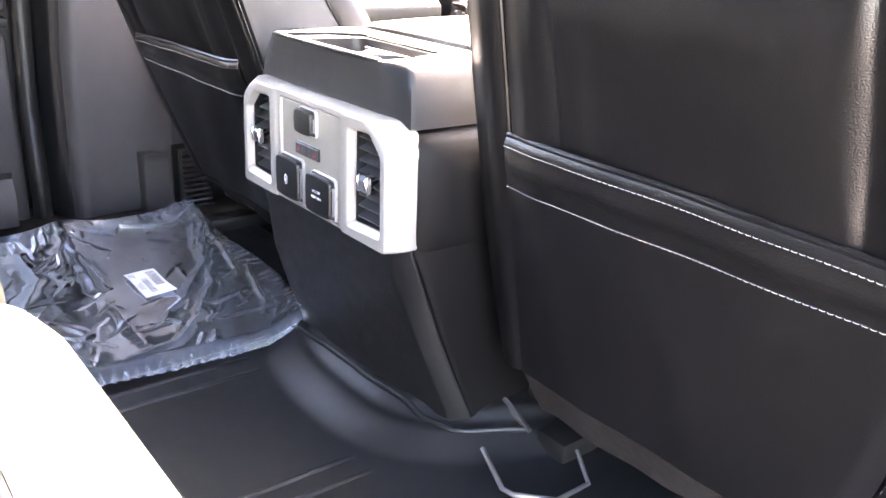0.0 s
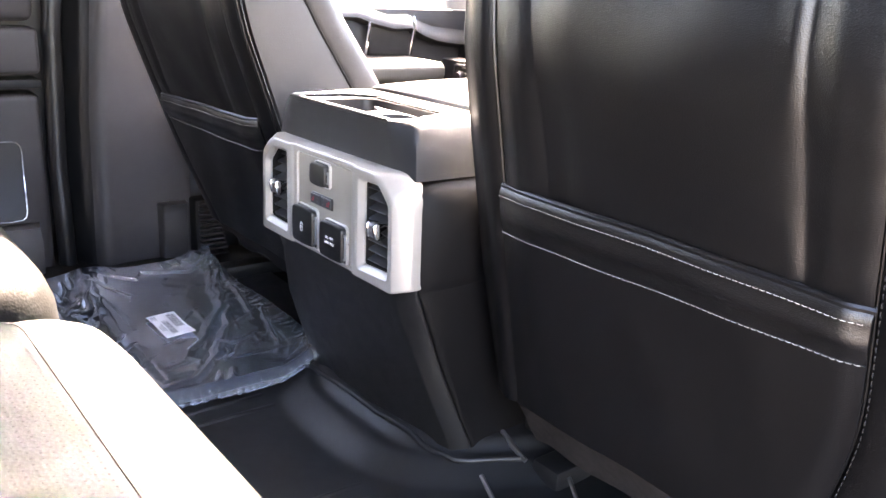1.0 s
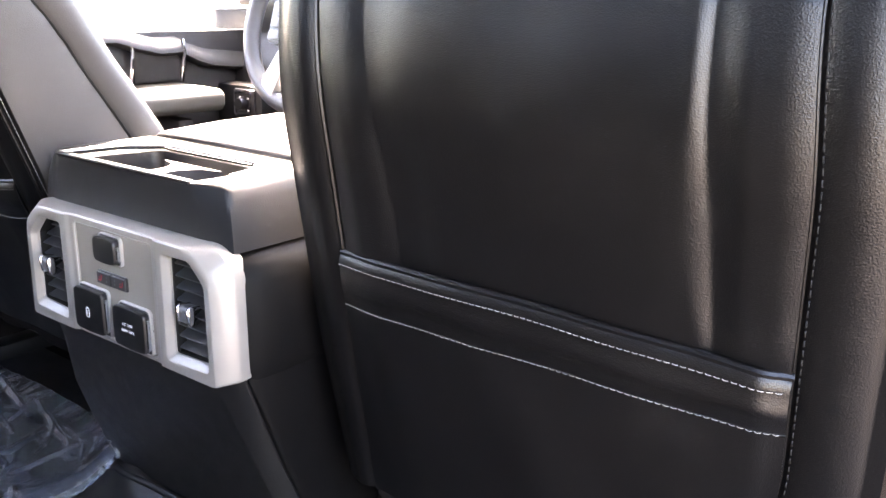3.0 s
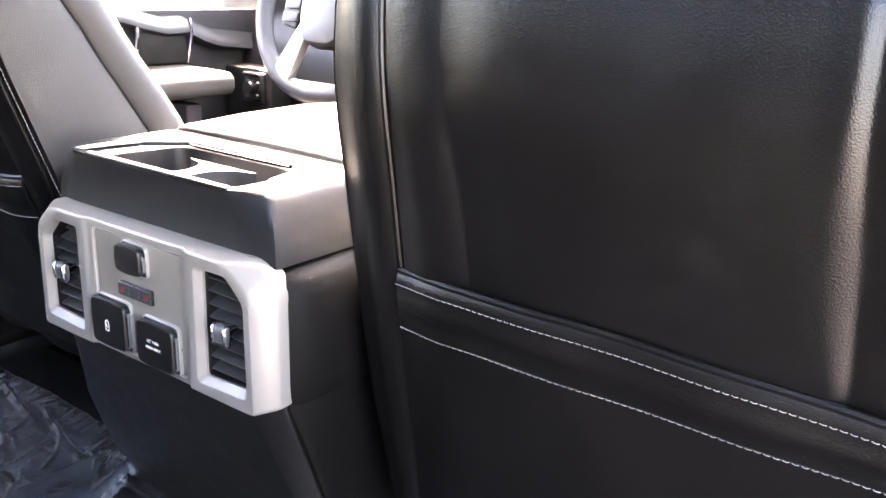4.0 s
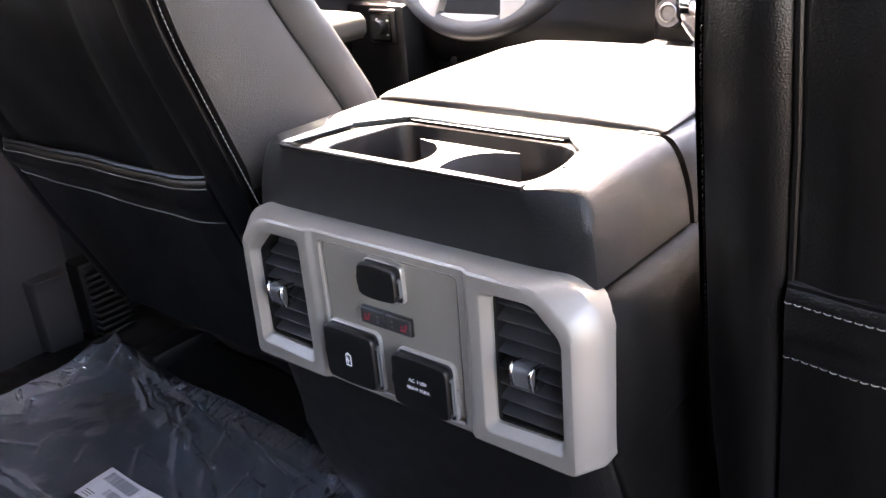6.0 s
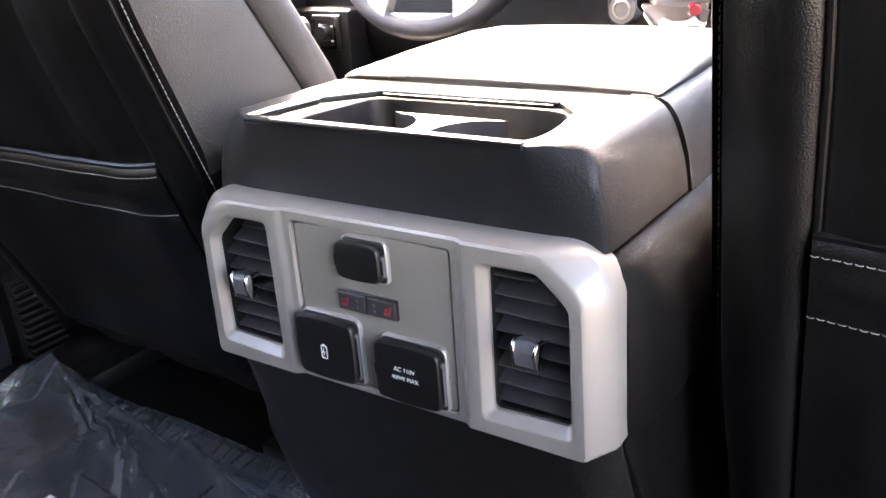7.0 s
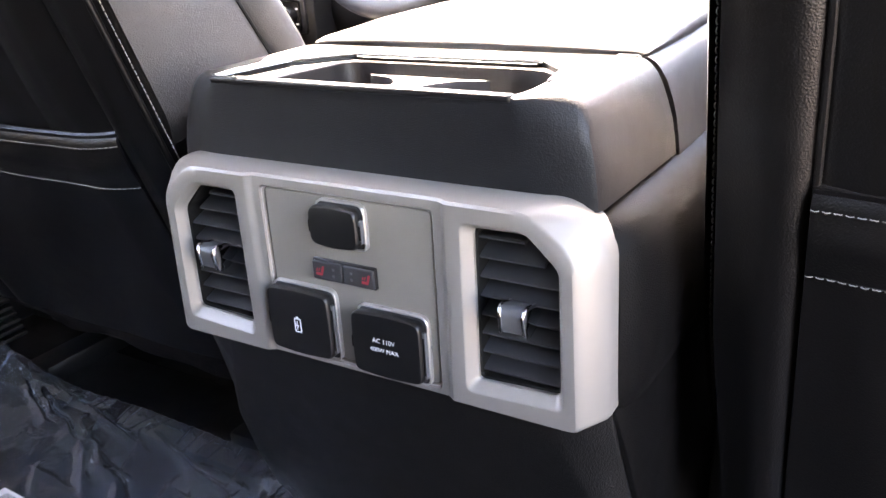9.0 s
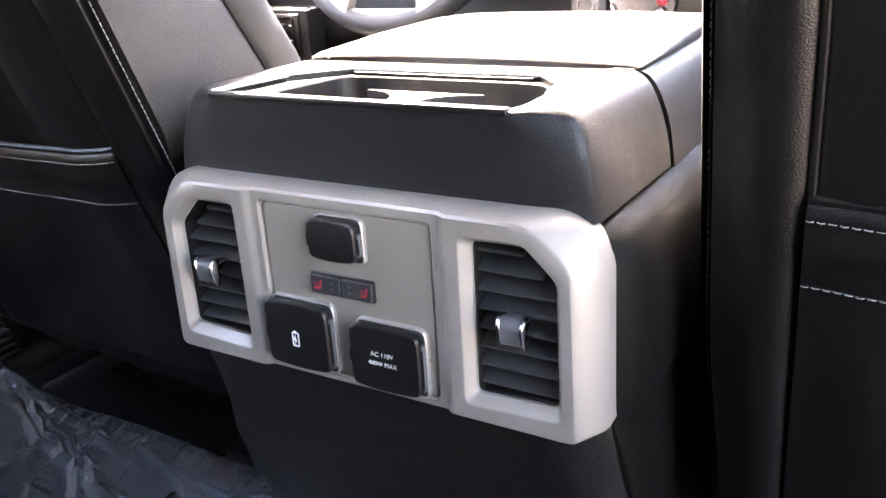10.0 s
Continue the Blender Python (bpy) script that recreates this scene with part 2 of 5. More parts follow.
def loft(rings, caps=(True, True), closed=True, bm=None):
    own = bmesh.new()
    vs = [[own.verts.new(p) for p in r] for r in rings]
    n = len(rings[0])
    for a, b in zip(vs, vs[1:]):
        for i in range(n if closed else n - 1):
            own.faces.new((a[i], a[(i + 1) % n], b[(i + 1) % n], b[i]))
    if caps[0]:
        own.faces.new(vs[0])
    if caps[1]:
        own.faces.new(vs[-1][::-1])
    bmesh.ops.recalc_face_normals(own, faces=own.faces)
    return join(bm, own)


def rounded(poly, r, n=4):
    """Corners of a 2D polygon rounded; r is one radius or one a corner."""
    out = []
    k = len(poly)
    for i in range(k):
        p0, p, p1 = Vector(poly[i - 1]), Vector(poly[i]), Vector(poly[(i + 1) % k])
        rad = r[i] if isinstance(r, (list, tuple)) else r
        a, b = (p0 - p), (p1 - p)
        d = min(rad, a.length * 0.48, b.length * 0.48)
        s, e = p + a.normalized() * d, p + b.normalized() * d
        for j in range(n + 1):
            t = j / n
            out.append(tuple((1 - t) ** 2 * s + 2 * t * (1 - t) * p + t * t * e))
    return out


def inset(poly, d):
    """A 2D polygon moved inwards by d (outwards for a minus)."""
    k = len(poly)
    area = sum(poly[i][0] * poly[(i + 1) % k][1] - poly[(i + 1) % k][0] * poly[i][1] for i in range(k))
    s = 1 if area > 0 else -1
    out = []
    for i in range(k):
        p0, p, p1 = Vector(poly[i - 1]), Vector(poly[i]), Vector(poly[(i + 1) % k])
        u, w = (p - p0).normalized(), (p1 - p).normalized()
        nu, nw = Vector((-u.y, u.x)) * s, Vector((-w.y, w.x)) * s
        m = (nu + nw)
        m = m / max(m.dot(nu), 0.25)
        out.append(tuple(p + m * d))
    return out


def xz(poly, y):
    return [(x, y, z) for x, z in poly]


def xy(poly, z):
    return [(x, y, z) for x, y in poly]


def rect(x0, x1, z0, z1):
    return [(x0, z0), (x1, z0), (x1, z1), (x0, z1)]


def plate(loops):
    """A flat face bounded by the first loop, with the other loops as holes."""
    own = bmesh.new()
    es = []
    for lp in loops:
        vs = [own.verts.new(p) for p in lp]
        es += [own.edges.new((vs[i], vs[(i + 1) % len(vs)])) for i in range(len(vs))]
    bmesh.ops.triangle_fill(own, use_beauty=True, use_dissolve=False, edges=es)
    return own


def tube(pts, r, n=8, closed=False, bm=None, flat=1.0):
    """A round bar along pts; r is one radius or one a point."""
    pts = [Vector(p) for p in pts]
    k = len(pts)
    rings = []
    up = Vector((0.13, 0.21, 0.97)).normalized()
    for i, p in enumerate(pts):
        a = pts[(i - 1) % k] if closed or i else p
        b = pts[(i + 1) % k] if closed or i < k - 1 else p
        d = (b - a).normalized()
        if abs(d.dot(up)) > 0.95:
            up = Vector((0.9, 0.3, 0.1)).normalized()
        s = d.cross(up).normalized()
        t = s.cross(d)
        up = t
        rad = r[i] if isinstance(r, (list, tuple)) else r
        rings.append([tuple(p + (s * math.cos(2 * math.pi * j / n) + t * flat * math.sin(2 * math.pi * j / n)) * rad) for j in range(n)])
    if closed:
        rings.append(rings[0])
    return loft(rings, (not closed, not closed), True, bm)


def sheet(fn, nu, nv, thick=0.0):
    own = bmesh.new()
    vs = [[own.verts.new(fn(i / nu, j / nv)) for j in range(nv + 1)] for i in range(nu + 1)]
    for i in range(nu):
        for j in range(nv):
            own.faces.new((vs[i][j], vs[i + 1][j], vs[i + 1][j + 1], vs[i][j + 1]))
    if thick:
        bmesh.ops.recalc_face_normals(own, faces=own.faces)
        bmesh.ops.solidify(own, geom=own.faces[:], thickness=thick)
    return own


def stitches(pts, length=0.0038, gap=0.0017, r=0.00036, lift=(0, -0.0006, 0)):
    """A row of thread dashes along a line of points."""
    pts = [Vector(p) for p in pts]
    own = bmesh.new()
    seg, run = [], 0.0
    for a, b in zip(pts, pts[1:]):
        seg.append((run, a, b))
        run += (b - a).length
    total = run

    def at(s):
        for start, a, b in reversed(seg):
            if s >= start:
                return a.lerp(b, min(1, (s - start) / max((b - a).length, 1e-9)))
        return pts[0]

    s = 0.0
    up = Vector(lift)
    while s + length < total:
        jig = (random.random() - 0.5) * 0.0006
        p, q = at(s), at(s + length)
        m = (p + q) / 2 + up * 1.6
        tube([p + up * 0.1, p.lerp(m, 0.5) + up * 0.5, m + Vector((0, 0, jig)), q.lerp(m, 0.5) + up * 0.5, q + up * 0.1], r, 5, bm=own)
        s += length + gap
    return own


def smooth01(t):
    t = min(1.0, max(0.0, t))
    return t * t * (3 - 2 * t)


# ---------------------------------------------------------------- the cab: floor, shell, openings
ROOF, FRONT, BACK = 1.20, 1.62, -1.05

solid("ground", box(-300, 300, -300, 300, -1.0, -0.72), ASPHALT, "worn grey asphalt lot under the truck", "ground", "structure")
solid("floor", box(-0.97, 0.86, BACK, FRONT, -0.06, -0.006, 0.004), CARPET, "black carpeted cab floor", "floor", "structure")

# roof; an unseen glass opening over the front row is added to sunlight the bench
def roof_panel():
    outer = [(-0.80, BACK), (0.80, BACK), (0.80, 0.432), (-0.80, 0.432)]
    hole = rounded([(-0.45, 0.035), (0.45, 0.035), (0.45, 0.20), (-0.45, 0.20)], 0.012)
    bm = plate([xy(outer, ROOF), xy(hole, ROOF)])
    join(bm, plate([xy(outer, ROOF + 0.05), xy(hole, ROOF + 0.05)]))
    loft([xy(outer, ROOF), xy(outer, ROOF + 0.05)], (False, False), bm=bm)
    loft([xy(hole, ROOF), xy(hole, ROOF + 0.05)], (False, False), bm=bm)
    return bm


solid("ceiling", roof_panel(), HEADLINER, "grey cloth headliner with an added opening for the sun", "ceiling", "structure")
rg = solid("added_roof_glass", box(-0.46, 0.46, 0.023, 0.21, ROOF + 0.052, ROOF + 0.057), GLASS, "clear glass over the added sun opening", "window", "structure")
rg.visible_shadow = False

# rear wall with a window
def rear_wall():
    outer = rect(-0.80, 0.80, -0.02, ROOF)
    hole = rounded(rect(-0.62, 0.62, 0.72, 1.08), 0.05)
    bm = plate([xz(outer, BACK), xz(hole, BACK)])
    join(bm, plate([xz(outer, BACK - 0.06), xz(hole, BACK - 0.06)]))
    loft([xz(outer, BACK), xz(outer, BACK - 0.06)], (False, False), bm=bm)
    loft([xz(hole, BACK), xz(hole, BACK - 0.06)], (False, False), bm=bm)
    return bm


solid("wall_rear", rear_wall(), PILLAR, "grey rear cab wall with a window", "wall", "structure")

solid("window_6", box(-0.63, 0.63, BACK - 0.035, BACK - 0.031, 0.71, 1.09), TINT, "dark privacy glass in the rear wall", "window", "structure")

# windscreen
ws = bmesh.new()
for x0, x1 in ((-0.79, 0.79),):
    loft([[(x0, 0.430, 1.205), (x1, 0.430, 1.205), (x1, 0.434, 1.210), (x0, 0.434, 1.210)], [(x0, 1.60, 0.70), (x1, 1.60, 0.70), (x1, 1.604, 0.705), (x0, 1.604, 0.705)]], bm=ws)
wso = solid("window_2", ws, GLASS, "large raked windscreen glass", "window", "structure")
wso.visible_shadow = False
for s in (-1, 1):
    solid("pillar_front", tube([(s * 0.79, 0.37, 1.22), (s * 0.80, 1.2, 0.93), (s * 0.80, 1.62, 0.68)], 0.045, 10), PILLAR, "grey front roof pillar trim", "pillar", "structure")
solid("wall_front", box(-0.80, 0.80, FRONT, FRONT + 0.05, -0.05, 0.70, 0.01), PLASTIC, "black bulkhead below the windscreen", "wall", "structure")

# bonnet seen through the screen
def bonnet(u, v):
    x = -0.85 + 1.7 * u
    return (x, 1.70 + 1.15 * v, 0.60 - 0.10 * v * v - 0.06 * (2 * u - 1) ** 4)


solid("truck_bonnet", sheet(bonnet, 20, 10, 0.02), BODYPAINT, "silver grey painted bonnet beyond the windscreen", "bonnet", "structure")

# right side of the cab: pillar, front door, sill and rail; the rear door stands open
solid("pillar_right", loft([[(0.80, 0.10, z), (0.80, 0.20, z), (0.88, 0.22, z), (0.88, 0.08, z)] for z in (-0.05, 0.6, 1.2)]), PILLAR, "grey centre pillar trim beside the open doorway", "pillar", "structure")
solid("door_right", box(0.80, 0.88, 0.20, 1.55, -0.05, 0.66, 0.015), PLASTIC, "black front passenger door panel", "door", "structure")
solid("sill_right", box(0.78, 0.90, BACK, 0.20, -0.10, -0.012, 0.01), PLASTIC, "black sill plate of the open doorway", "sill", "structure")
solid("rail_right", box(0.80, 0.835, BACK, 0.42, 1.13, 1.25, 0.012), PILLAR, "grey roof rail trim", "rail", "structure")
solid("pillar_rear_right", box(0.79, 0.88, BACK - 0.06, -0.80, -0.05, 1.15, 0.02), PILLAR, "grey rear quarter trim", "pillar", "structure")
for nm, y0, y1, lab in (("window_3", 0.22, 0.95, "front passenger side glass"),):
    g = solid(nm, box(0.838, 0.842, y0, y1, 0.66, 1.12), TINT, lab, "window", "structure")

# the open rear door, its glass above the panel
def open_door():
    d = thing("door_right_rear", (0.92, 0.17, 0), "dark rear passenger door standing wide open", "door", kind="structure")
    m = pose(0.92, 0.17, 0, 0, 0, -22)

    def put(bm):
        bm.transform(m)
        return bm

    part("door_panel", put(box(0.0, 0.95, -0.05, 0.05, -0.10, 0.62, 0.02, 3)), PLASTIC, d)
    part("window_frame", put(tube([(0.03, 0, 0.53), (0.05, 0, 1.08), (0.10, 0, 1.11), (0.72, 0, 1.09), (0.92, 0, 0.53)], 0.025, 8)), PLASTIC, d)
    gl = put(loft([[(0.05, y, 0.53), (0.90, y, 0.53), (0.71, y, 1.08), (0.07, y, 1.09)] for y in (-0.002, 0.002)]))
    part("window_glass", gl, TINT, d, "privacy glass")
    return d


open_door()

# left side of the cab
solid("rail_left", box(-0.90, -0.79, BACK, 0.42, 1.10, 1.25, 0.02), PILLAR, "grey roof rail trim", "rail", "structure")
for nm, y0, y1, lab in (("window_4", -0.78, -0.12, "rear side glass over the door panel"), ("window_5", 0.16, 1.15, "driver side glass over the door panel")):
    g = solid(nm, box(-0.862, -0.858, y0, y1, 0.55, 1.12), SIDE_TINT if y0 < 0 else GLASS, lab, "window", "structure")
    g.visible_shadow = y0 < 0


def pillar_left():
    """Centre pillar trim: wide at the foot, rounded towards the doorway."""
    rings = []
    for z, wob in ((-0.01, 0.0), (0.05, 0.0), (0.12, 0.002), (0.3, 0.006), (0.45, 0.018), (0.6, 0.03), (0.85, 0.04), (1.2, 0.05)):
        y0, y1 = -0.052 + wob, 0.145 + wob * 0.2
        pl = [(-0.90, y0 - 0.02), (-0.86, y0 - 0.012), (-0.825, y0), (-0.803, y0 + 0.006), (-0.794, y0 + 0.014), (-0.790, y0 + 0.023), (-0.792, y0 + 0.034), (-0.797, y0 + 0.052), (-0.795, y1 - 0.03), (-0.80, y1), (-0.90, y1)]
        rings.append(xy(pl, z))
    return loft(rings)


bp = thing("pillar_left", (-0.82, 0.04, 0), "grey moulded centre pillar trim beside the driver seat", "pillar", kind="structure")
part("pillar_trim", pillar_left(), PILLAR, bp, sharp=60)
part("pillar_return", loft([xy([(-0.90, w_ - 0.082), (-0.818, w_ - 0.058), (-0.811, w_ - 0.047), (-0.90, w_ - 0.045)], z) for z, w_ in ((-0.01, 0.0), (0.12, 0.002), (0.3, 0.006), (0.45, 0.018), (0.6, 0.03), (0.85, 0.04), (1.2, 0.05))]), PLASTIC, bp, sharp=60)
belt = loft([[(-0.80, 0.072, z), (-0.776 + 0.004 * k, 0.078, z), (-0.772 + 0.004 * k, 0.128, z), (-0.80, 0.135, z)] for k, z in ((0, -0.005), (0, 0.09), (1, 0.108), (2, 0.112))])
bevel(belt, 0.006, 3, 40)
part("belt_cover", belt, PILLAR, bp, "raised grey cover low on the pillar")
for i in range(11):
    z = -0.002 + i * 0.0105
    part("vent_rib", box(-0.80, -0.745 - 0.001 * i, 0.148, 0.205 - 0.002 * i, z, z + 0.0055, 0.0015, 1), PLASTIC, bp)
part("vent_back", box(-0.81, -0.765, 0.142, 0.20, -0.004, 0.115, 0.003), VOID, bp)
solid("door_gap_backing", box(-0.95, -0.905, -0.22, 0.05, -0.06, 1.2, 0.004), PLASTIC, "black body shell behind the door seal", "pillar", "structure")
solid("door_seal", tube([(-0.845, -0.095, -0.02), (-0.845, -0.098, 0.2), (-0.845, -0.088, 0.45), (-0.845, -0.06, 0.75), (-0.845, -0.04, 1.15)], 0.017, 10), PLASTIC, "black rubber door seal strip", "seal", "structure")


def rear_door():
    d = thing("door_left_rear", (-0.86, -0.45, 0), "dark grey closed rear door panel", "door", kind="structure")
    y0, y1 = -0.80, -0.118
    part("lower_panel", box(-0.92, -0.842, y0, y1, -0.04, 0.335, 0.012, 3), PILLAR, d)
    part("mid_panel", box(-0.92, -0.836, y0, y1 + 0.004, 0.345, 0.362, 0.004, 2), PLASTIC, d)
    part("upper_panel", box(-0.92, -0.832, y0, y1 + 0.004, 0.371, 0.455, 0.01, 3), PILLAR, d)
    part("door_capping", box(-0.93, -0.845, y0, y1 + 0.004, 0.465, 0.56, 0.018, 3), PILLAR, d)
    po = rounded([(-0.50, 0.094), (-0.160, 0.094), (-0.160, 0.252), (-0.50, 0.252)], 0.022, 5)
    pi_ = inset(po, 0.0045)
    ring = lambda p, x: [(x, a, b) for a, b in p]
    bm = loft([ring(po, -0.844), ring(po, -0.835), ring(inset(po, 0.001), -0.833), ring(inset(po, 0.0035), -0.833), ring(pi_, -0.836), ring(pi_, -0.85)], (False, False))
    part("speaker_surround", bm, CHROME, d, "thin chrome surround")
    own = bmesh.new()
    own.faces.new([own.verts.new(p) for p in ring(pi_, -0.8395)])
    part("speaker_grille", own, SATIN, d)
    part("map_shelf", loft([[(-0.85, -0.80, z), (-0.85, -0.14, z), (x, -0.15, z), (x, -0.80, z)] for z, x in ((0.0, -0.79), (0.06, -0.785), (0.088, -0.80))]), PILLAR, d)
    return d


rear_door()


# ---------------------------------------------------------------- driver door, dashboard, wheel
def front_door():
    d = thing("door_left_front", (-0.84, 0.6, 0), "dark driver door panel with a sunlit armrest", "door", kind="structure")
    part("door_panel", box(-0.93, -0.804, 0.135, 1.15, -0.04, 0.51, 0.006, 2), PLASTIC, d)
    arm = [(-0.82, 0.33), (-0.665, 0.355), (-0.655, 0.365), (-0.655, 0.388), (-0.668, 0.398), (-0.82, 0.402)]
    bm = loft([[(x, y, z) for x, z in arm] for y in (0.22, 0.70)])
    bevel(bm, 0.008, 3, 40)
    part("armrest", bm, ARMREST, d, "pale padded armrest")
    part("armrest_bracket", box(-0.80, -0.685, 0.60, 0.64, 0.10, 0.34, 0.008), PILLAR, d)
    part("lower_pocket", box(-0.82, -0.72, 0.25, 0.95, -0.02, 0.13, 0.02), PLASTIC, d)
    for y in (0.571, 0.697):
        part("chrome_strip", tube([(-0.79, y - 0.003, 0.405), (-0.785, y - 0.002, 0.43), (-0.78, y, 0.465), (-0.79, y + 0.004, 0.492)], 0.004, 8), CHROME, d, "thin bright trim strip")
    part("handle_recess", box(-0.80, -0.79, 0.578, 0.69, 0.405, 0.475, 0.003), VOID, d)
    # sill that slopes in from the glass, its lower edge falling towards the dash
    rings = []
    for y, zl in ((0.17, 0.492), (0.54, 0.488), (0.59, 0.474), (0.64, 0.464), (0.69, 0.466), (0.73, 0.448), (0.77, 0.436), (0.90, 0.424), (1.14, 0.42)):
        rings.append([(-0.92, y, zl - 0.02), (-0.92, y, 0.555), (-0.86, y, 0.552), (-0.80, y, zl + 0.028), (-0.782, y, zl + 0.010), (-0.780, y, zl), (-0.79, y, zl - 0.006)])
    part("upper_capping", loft(rings), DASH, d, sharp=50)
    return d


front_door()

mirror = thing("door_mirror", (-0.98, 1.02, 0.55), "dark outside mirror beyond the driver glass", "mirror")
part("housing", box(-1.12, -0.94, 0.98, 1.08, 0.58, 0.80, 0.03, 3), SATIN, mirror)
part("mirror_glass", box(-1.10, -0.96, 0.973, 0.978, 0.60, 0.78, 0.002), CHROME, mirror)
part("mirror_arm", box(-0.96, -0.87, 1.0, 1.06, 0.56, 0.62, 0.01), SATIN, mirror)


def dashboard():
    d = thing("dashboard", (0, 1.2, 0), "black dashboard with a sunlit top below the windscreen", "dashboard")
    prof = [(0.86, 0.30), (0.84, 0.36), (0.86, 0.44), (0.92, 0.50), (0.90, 0.58), (0.96, 0.645), (1.10, 0.665), (1.58, 0.66), (1.60, 0.20), (0.95, 0.22)]
    bm = loft([[(x, y, z) for y, z in rounded(prof, 0.02, 3)] for x in (-0.80, 0.80)])
    part("dash_body", bm, DASH_SHADE, d)
    part("knee_panel", box(-0.78, -0.12, 0.885, 0.93, 0.02, 0.31, 0.02, 3), DASH_SHADE, d)
    part("lower_trim", tube([(-0.47, 0.878, 0.338), (-0.38, 0.872, 0.326), (-0.28, 0.872, 0.322), (-0.20, 0.875, 0.335)], 0.006, 8), SATIN, d, "glossy black curved trim")
    part("pocket_lip", tube([(-0.285, 0.87, 0.325), (-0.28, 0.868, 0.36), (-0.285, 0.87, 0.395)], 0.005, 8), PLASTIC, d)
    part("radio_console", box(-0.175, 0.16, 0.80, 0.90, 0.30, 0.62, 0.02, 3), PLASTIC, d)
    part("dial", tube([(-0.138, 0.799, 0.398), (-0.138, 0.778, 0.400)], [0.023, 0.020], 24), GREY_TAB, d)
    part("dial_ring", tube([(-0.138 + 0.012 * math.cos(a), 0.7775, 0.400 + 0.012 * math.sin(a)) for a in [2 * math.pi * i / 24 for i in range(24)]], 0.0022, 6, True), STEEL, d, "brushed metal ring")
    part("switch_surround", box(-0.80, -0.655, 0.794, 0.90, 0.02, 0.396, 0.008), DASH_SHADE, d)
    sw = part("light_switch", box(-0.738, -0.672, 0.788, 0.86, 0.326, 0.388, 0.004), PLASTIC, d)
    fr = rounded(rect(-0.732, -0.678, 0.330, 0.384), 0.008)
    part("switch_frame", loft([xz(fr, 0.79), xz(fr, 0.784), xz(inset(fr, 0.004), 0.784), xz(inset(fr, 0.004), 0.79)], (False, False)), CHROME, sw, "bright square frame")
    part("switch_knob", tube([(-0.705, 0.79, 0.357), (-0.705, 0.772, 0.357)], [0.016, 0.013], 16), SATIN, sw)
    for dx, dz in ((-0.012, 0.014), (0.014, 0.012), (-0.014, -0.013), (0.013, -0.014)):
        part("switch_mark", box(-0.706 + dx, -0.701 + dx, 0.7865, 0.7885, 0.355 + dz, 0.358 + dz), PRINT, sw)
    part("pedal", box(-0.50, -0.43, 0.98, 0.99, 0.06, 0.16, 0.006), RUBBER, d)
    for x in (-0.60, -0.545):
        part("knob_low", tube([(x, 0.885, 0.285), (x, 0.865, 0.285)], 0.008, 10), SATIN, d)
    return d


dashboard()


def steering_wheel():
    w = thing("steering_wheel", (-0.385, 0.66, 0.54), "grey leather steering wheel with silver spokes", "steering wheel")
    m = pose(-0.397, 0.718, 0.553, 68, 0, 0)
    R = 0.180
    pts = [tuple(m @ Vector((R * math.cos(a), R * math.sin(a), 0))) for a in [2 * math.pi * i / 64 for i in range(64)]]
    part("rim", tube(pts, 0.0165, 14, True), WHEEL_LEATHER, w, "smooth grey leather rim")

    def flat(poly, z0, z1, r=0.008, off=0.004):
        rp = rounded(poly, r, 3)
        bm = loft([[(x, y, z0) for x, y in rp], [(x, y, z1) for x, y in rp]])
        bevel(bm, off, 2, 50)
        bm.transform(m)
        return bm

    part("airbag_cover", flat([(-0.066, 0.055), (-0.058, -0.05), (-0.036, -0.098), (0.036, -0.098), (0.058, -0.05), (0.066, 0.055)], -0.01, 0.035, 0.02, 0.012), WHEEL_LEATHER, w, "smooth grey centre pad")
    for s in (-1, 1):
        part("spoke", flat([(s * 0.05, 0.045), (s * 0.172, 0.03), (s * 0.172, 0.055), (s * 0.05, 0.062)], 0.0, 0.018), SILVER, w, "silver side spoke")
        part("lower_spoke", flat([(s * 0.044, -0.075), (s * 0.060, -0.045), (s * 0.100, -0.142), (s * 0.062, -0.172)], -0.002, 0.016), SILVER, w, "silver lower spoke")
        pad = part("switch_pad", flat([(s * 0.070, -0.070), (s * 0.110, -0.062), (s * 0.118, 0.020), (s * 0.070, 0.020)], 0.0, 0.017), SATIN, w)
        for i in range(3):
            part("switch_button", flat([(s * 0.072, -0.058 + i * 0.024), (s * 0.108, -0.058 + i * 0.024), (s * 0.108, -0.040 + i * 0.024), (s * 0.072, -0.040 + i * 0.024)], 0.015, 0.020, 0.003, 0.001), SLAT, pad)
    part("lower_bar", flat([(-0.065, -0.172), (-0.055, -0.158), (0.055, -0.158), (0.065, -0.172)], -0.004, 0.012), SILVER, w)
    part("column", tube([tuple(m @ Vector((0, 0, -0.01))), tuple(m @ Vector((0, -0.01, -0.10))), tuple(m @ Vector((0, -0.02, -0.25)))], [0.05, 0.055, 0.06], 20), PLASTIC, w)
    part("badge", tube([tuple(m @ Vector((0, 0.012, 0.034))), tuple(m @ Vector((0, 0.012, 0.038)))], 0.022, 24, flat=0.5), SLAT, w)
    part("stalk", tube([tuple(m @ Vector((-0.03, 0.0, -0.05))), tuple(m @ Vector((-0.17, 0.02, -0.04)))], [0.007, 0.009], 10), SATIN, w)
    return w


steering_wheel()


# ---------------------------------------------------------------- centre console
console = thing("center_console", (0, 0.3, 0), "black centre console with a silver rear vent panel", "console")


def mirrored(half):
    """A closed loop from its right half, given from the rear middle round to the front."""
    return half + [(-x, y) for x, y in reversed(half)]


